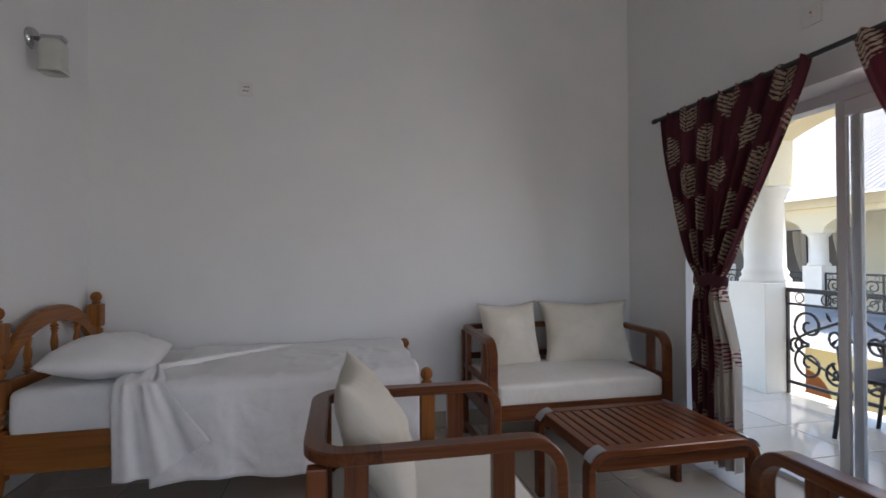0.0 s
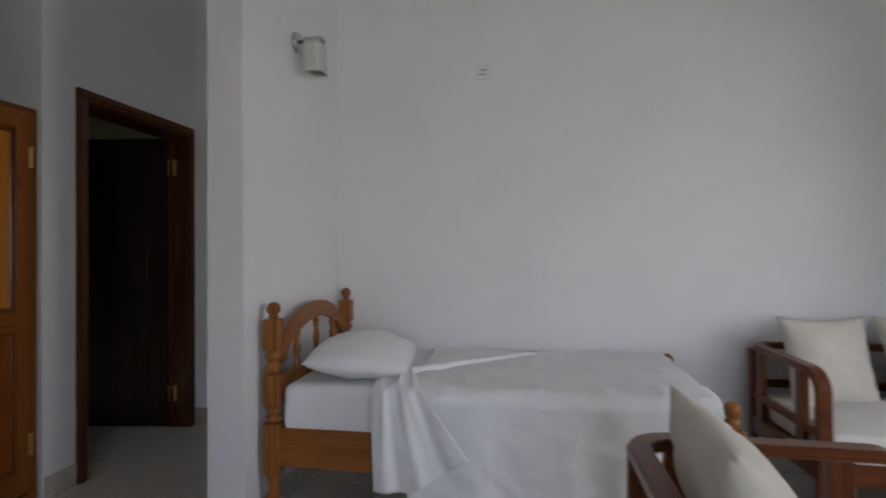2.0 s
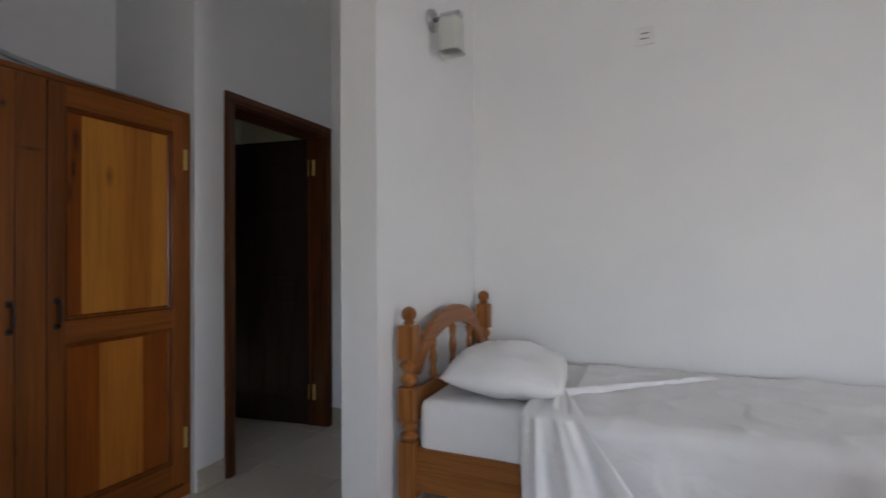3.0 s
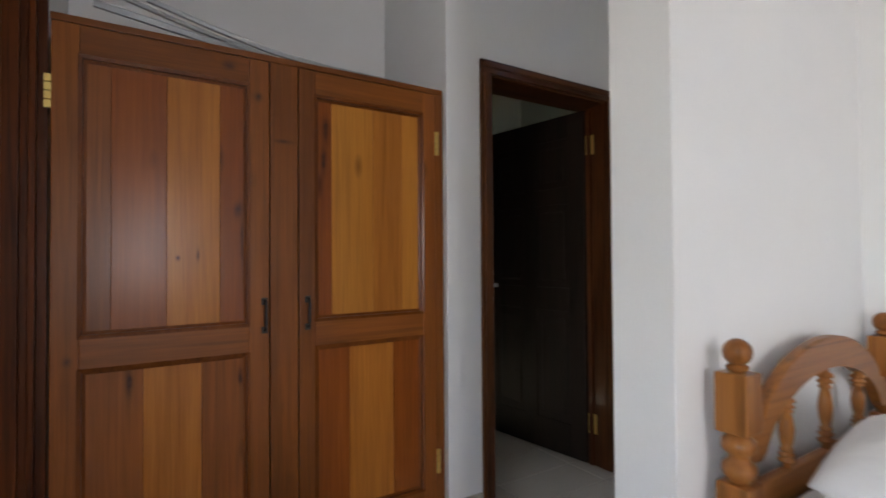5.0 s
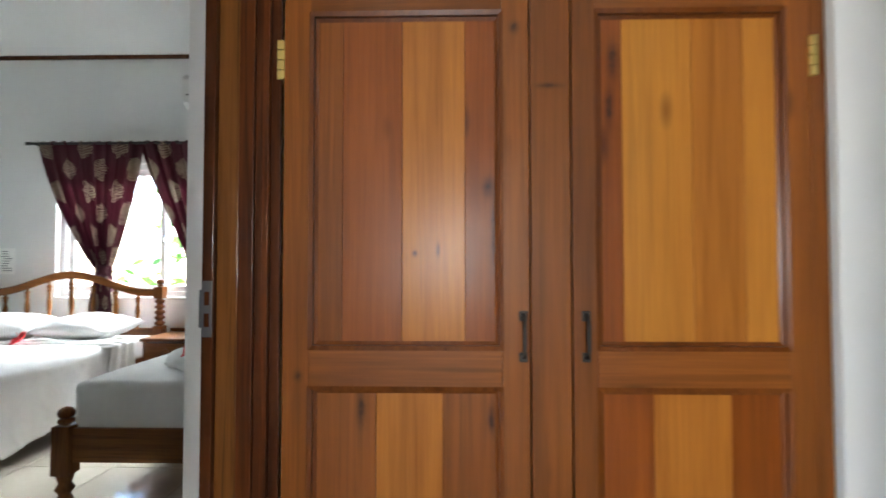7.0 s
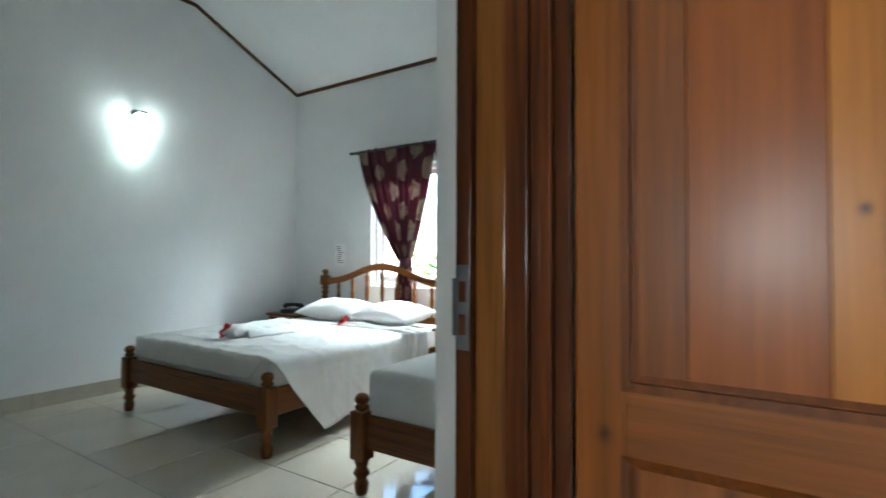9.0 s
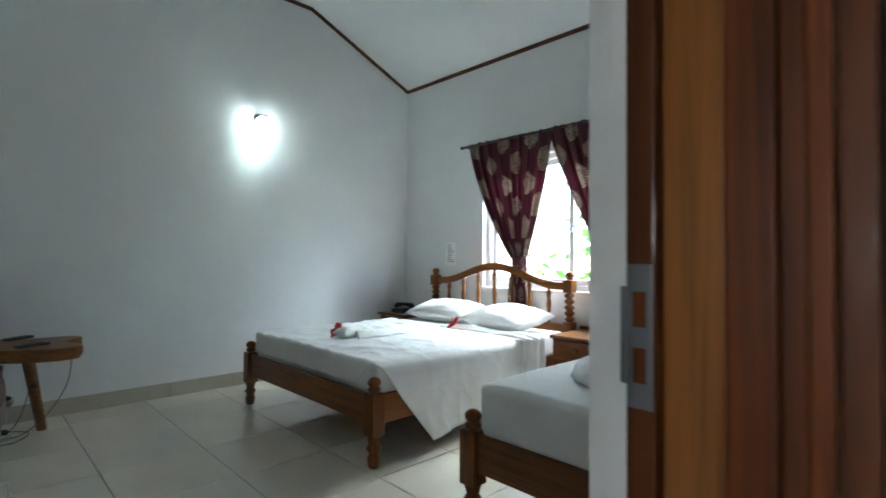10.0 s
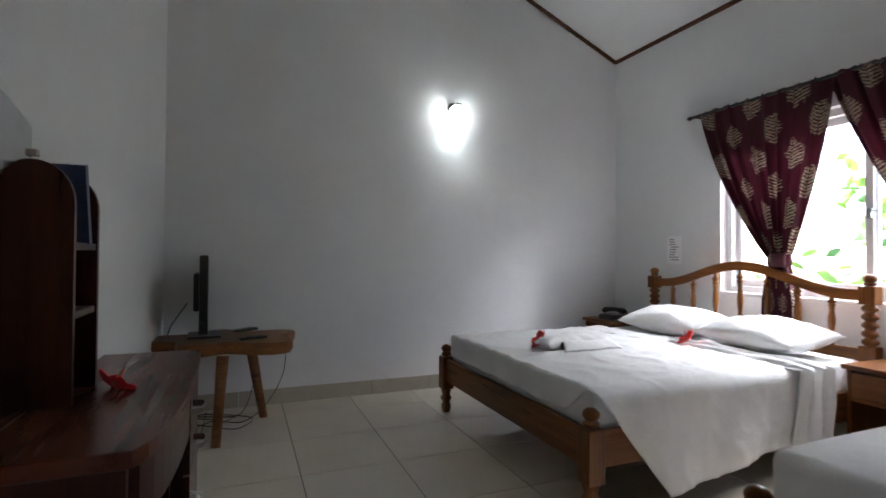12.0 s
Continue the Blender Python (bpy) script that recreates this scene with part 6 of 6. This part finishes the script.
for y, w in ((6.6, 0.9), (8.72, 0.80), (9.86, 0.58), (11.3, 0.9)):
    # opaque sheet: the shade of the room behind the glass is its colour
    dd = part("glazed_door", boxes((1.86, 1.9, y, y + w, 3.0, 4.75)), DARKROOM, house, "glazed door with curtains, the unlit room behind painted on as a dark sheet")
    part("door_surround", boxes((1.84, 1.9, y - 0.05, y, 3.0, 4.8), (1.84, 1.9, y + w, y + w + 0.05, 3.0, 4.8), (1.84, 1.9, y, y + w, 4.75, 4.8)), WHITEAL, dd)
    cu = cloth_grid(lambda u, v: (1.80 + 0.03 * math.sin(u * 20), y + w * (0.05 + u * 0.62 * (1 - 0.7 * v ** 2)), 4.72 - 1.0 * v), 30, 10, 0.01)
    part("door_curtain", cu, CURTBACK, dd)
for k in range(40):
    y = 0.4 + k * 0.4
    rf = bmesh.new()
    rows = []
    for j in range(13):
        lift = (0.0, 0.035, 0.035, 0.0)[j % 4]
        yy = y + 0.4 * j / 12
        rows.append((rf.verts.new((-0.6, yy, 5.2 + lift)), rf.verts.new((5.0, yy, 8.4 + lift))))
    for (p, q), (u, w) in zip(rows, rows[1:]):
        rf.faces.new((p, u, w, q))
    bmesh.ops.solidify(rf, geom=rf.faces[:], thickness=0.02)
    part("roof_sheet", rf, ROOFG, house, "pale ribbed roof sheet")
far_rail = railing(pose(9.05, 7.9, 0), 2.05, "black wrought-iron railing of the far balcony", "far railings", 0.82)
copy_thing(far_rail, pose(9.05, 10.36, 0))
copy_thing(far_rail, pose(9.05, 5.44, 0))
tagged(obj("ground", boxes((-300, 300, -300, 300, -3.2, -3.0)), LAWN), "pale sandy earth around the houses", "ground", kind="structure")


def tree(m, label, height, crown, seed, count=1500):
    t = thing("tree", m, label, "tree", "garden trees")
    r = random.Random(seed)
    part("trunk", tube(bmesh.new(), [(0, 0, 0), (0.08, 0.04, height * 0.3), (-0.05, 0.1, height * 0.55), (0.02, 0.02, height * 0.8)], [0.16, 0.13, 0.10, 0.05], 10), BARK, t)
    limbs = []
    for k in range(9):
        a, z0 = k * 2.4 + r.random(), height * (0.4 + 0.06 * k)
        e = Vector((math.cos(a) * crown * (0.5 + 0.4 * r.random()), math.sin(a) * crown * (0.5 + 0.4 * r.random()), min(height, z0 + 0.4 + r.random() * 0.7)))
        limbs.append((Vector((0, 0, z0)), e))
        part("limb", tube(bmesh.new(), [(0, 0, z0), tuple(Vector((0, 0, z0)).lerp(e, 0.5) + Vector((0, 0, 0.12))), tuple(e)], [0.06, 0.04, 0.015], 7), BARK, t)
    verts, faces = [], []
    for k in range(count):
        a, b = limbs[r.randrange(len(limbs))]
        c = a.lerp(b, 0.45 + 0.6 * r.random()) + Vector((r.gauss(0, 0.3), r.gauss(0, 0.3), r.gauss(0, 0.26)))
        q = Euler((r.uniform(-1.1, 1.1), r.uniform(-1.1, 1.1), r.uniform(0, 6.28))).to_matrix()
        s = 0.07 + 0.07 * r.random()
        i = len(verts)
        for p in ((0, -s, 0), (s * 0.42, -s * 0.2, 0.012), (s * 0.3, s * 0.6, 0.0), (0, s * 1.15, -0.03), (-s * 0.3, s * 0.6, 0.0), (-s * 0.42, -s * 0.2, 0.012)):
            verts.append(c + q @ Vector(p))
        faces.append(tuple(range(i, i + 6)))
    me = bpy.data.meshes.new("crown")
    me.from_pydata(verts, [], faces)
    me.materials.append(LEAFMIX)
    o = new("crown", me)
    o.parent = t
    o["kind"] = "stuff"
    return t


LEAFMIX, nt, b = blank("leaf_mix", 0.45)
geo = nt.nodes.new("ShaderNodeNewGeometry")
c = ramp(nt, geo.outputs["Random Per Island"], [(0.0, (0.03, 0.09, 0.015)), (0.5, (0.07, 0.17, 0.03)), (1.0, (0.16, 0.26, 0.05))])
nt.links.new(c, b.inputs["Base Color"])
tr = nt.nodes.new("ShaderNodeBsdfTranslucent")
nt.links.new(c, tr.inputs[0])
mx = nt.nodes.new("ShaderNodeMixShader")
mx.inputs[0].default_value = 0.5
nt.links.new(b.outputs[0], mx.inputs[1])
nt.links.new(tr.outputs[0], mx.inputs[2])
nt.links.new(mx.outputs[0], nt.nodes["Material Output"].inputs[0])
tree(pose(-8.4, -1.1, -3.0), "broad-leaved garden tree outside the bedroom window", 5.0, 0.9, 3, 1500)
tree(pose(-9.2, -2.7, -3.0), "broad-leaved garden tree outside the bedroom window", 3.7, 1.0, 5, 600)
tree(pose(-9.8, -4.8, -3.0), "leafy shrub-like garden tree beyond the window", 3.5, 1.2, 8, 600)
tree(pose(-11.5, 0.3, -3.0), "broad-leaved garden tree further off", 5.4, 1.7, 11, 1000)

# ---- single floor tiles ----
T, GAP = 0.515, 0.0055
_full = {}


def lay_tiles(parent, x0, x1, y0, y1, px, py, tag):
    r = random.Random(tag)
    i0, i1 = math.floor((x0 - px) / T), math.ceil((x1 - px) / T)
    j0, j1 = math.floor((y0 - py) / T), math.ceil((y1 - py) / T)
    for i in range(i0, i1):
        for j in range(j0, j1):
            a, b = max(x0, px + i * T) + GAP / 2, min(x1, px + (i + 1) * T) - GAP / 2
            c, d_ = max(y0, py + j * T) + GAP / 2, min(y1, py + (j + 1) * T) - GAP / 2
            if b - a < 0.01 or d_ - c < 0.01:
                continue
            key = (round(b - a, 3), round(d_ - c, 3))
            if key not in _full:
                bm = bmesh.new()
                hx, hy = key[0] / 2, key[1] / 2
                top = [bm.verts.new((x, y, 0.0)) for x, y in ((-hx + 0.002, -hy + 0.002), (hx - 0.002, -hy + 0.002), (hx - 0.002, hy - 0.002), (-hx + 0.002, hy - 0.002))]
                mid = [bm.verts.new((x, y, -0.0015)) for x, y in ((-hx, -hy), (hx, -hy), (hx, hy), (-hx, hy))]
                low = [bm.verts.new((x, y, -0.008)) for x, y in ((-hx, -hy), (hx, -hy), (hx, hy), (-hx, hy))]
                bm.faces.new(top)
                for p, q in ((top, mid), (mid, low)):
                    for k in range(4):
                        bm.faces.new((q[k], q[(k + 1) % 4], p[(k + 1) % 4], p[k]))
                me = bpy.data.meshes.new("tile")
                bm.to_mesh(me)
                bm.free()
                me.materials.append(TILE)
                _full[key] = me
            o = new("tile", _full[key])
            o.parent = parent
            o.location = ((a + b) / 2, (c + d_) / 2, -0.0004 * r.random())


lay_tiles(floor_living, -2.87, 2.5, 1.29, 4.0, 1.5, 2.61, 1)
lay_tiles(floor_living, -1.75, 2.5, -2.0, 1.29, 1.5, 2.61, 2)
lay_tiles(floor_living, -4.35, -2.87, 2.8, 4.6, 1.5, 2.61, 3)
lay_tiles(floor_bedroom, -5.9, -1.92, -3.1, 1.29, -3.235, -1.763, 4)
lay_tiles(floor_balcony, 2.5, 4.0, -0.5, 5.2, 1.55, 2.61, 5)
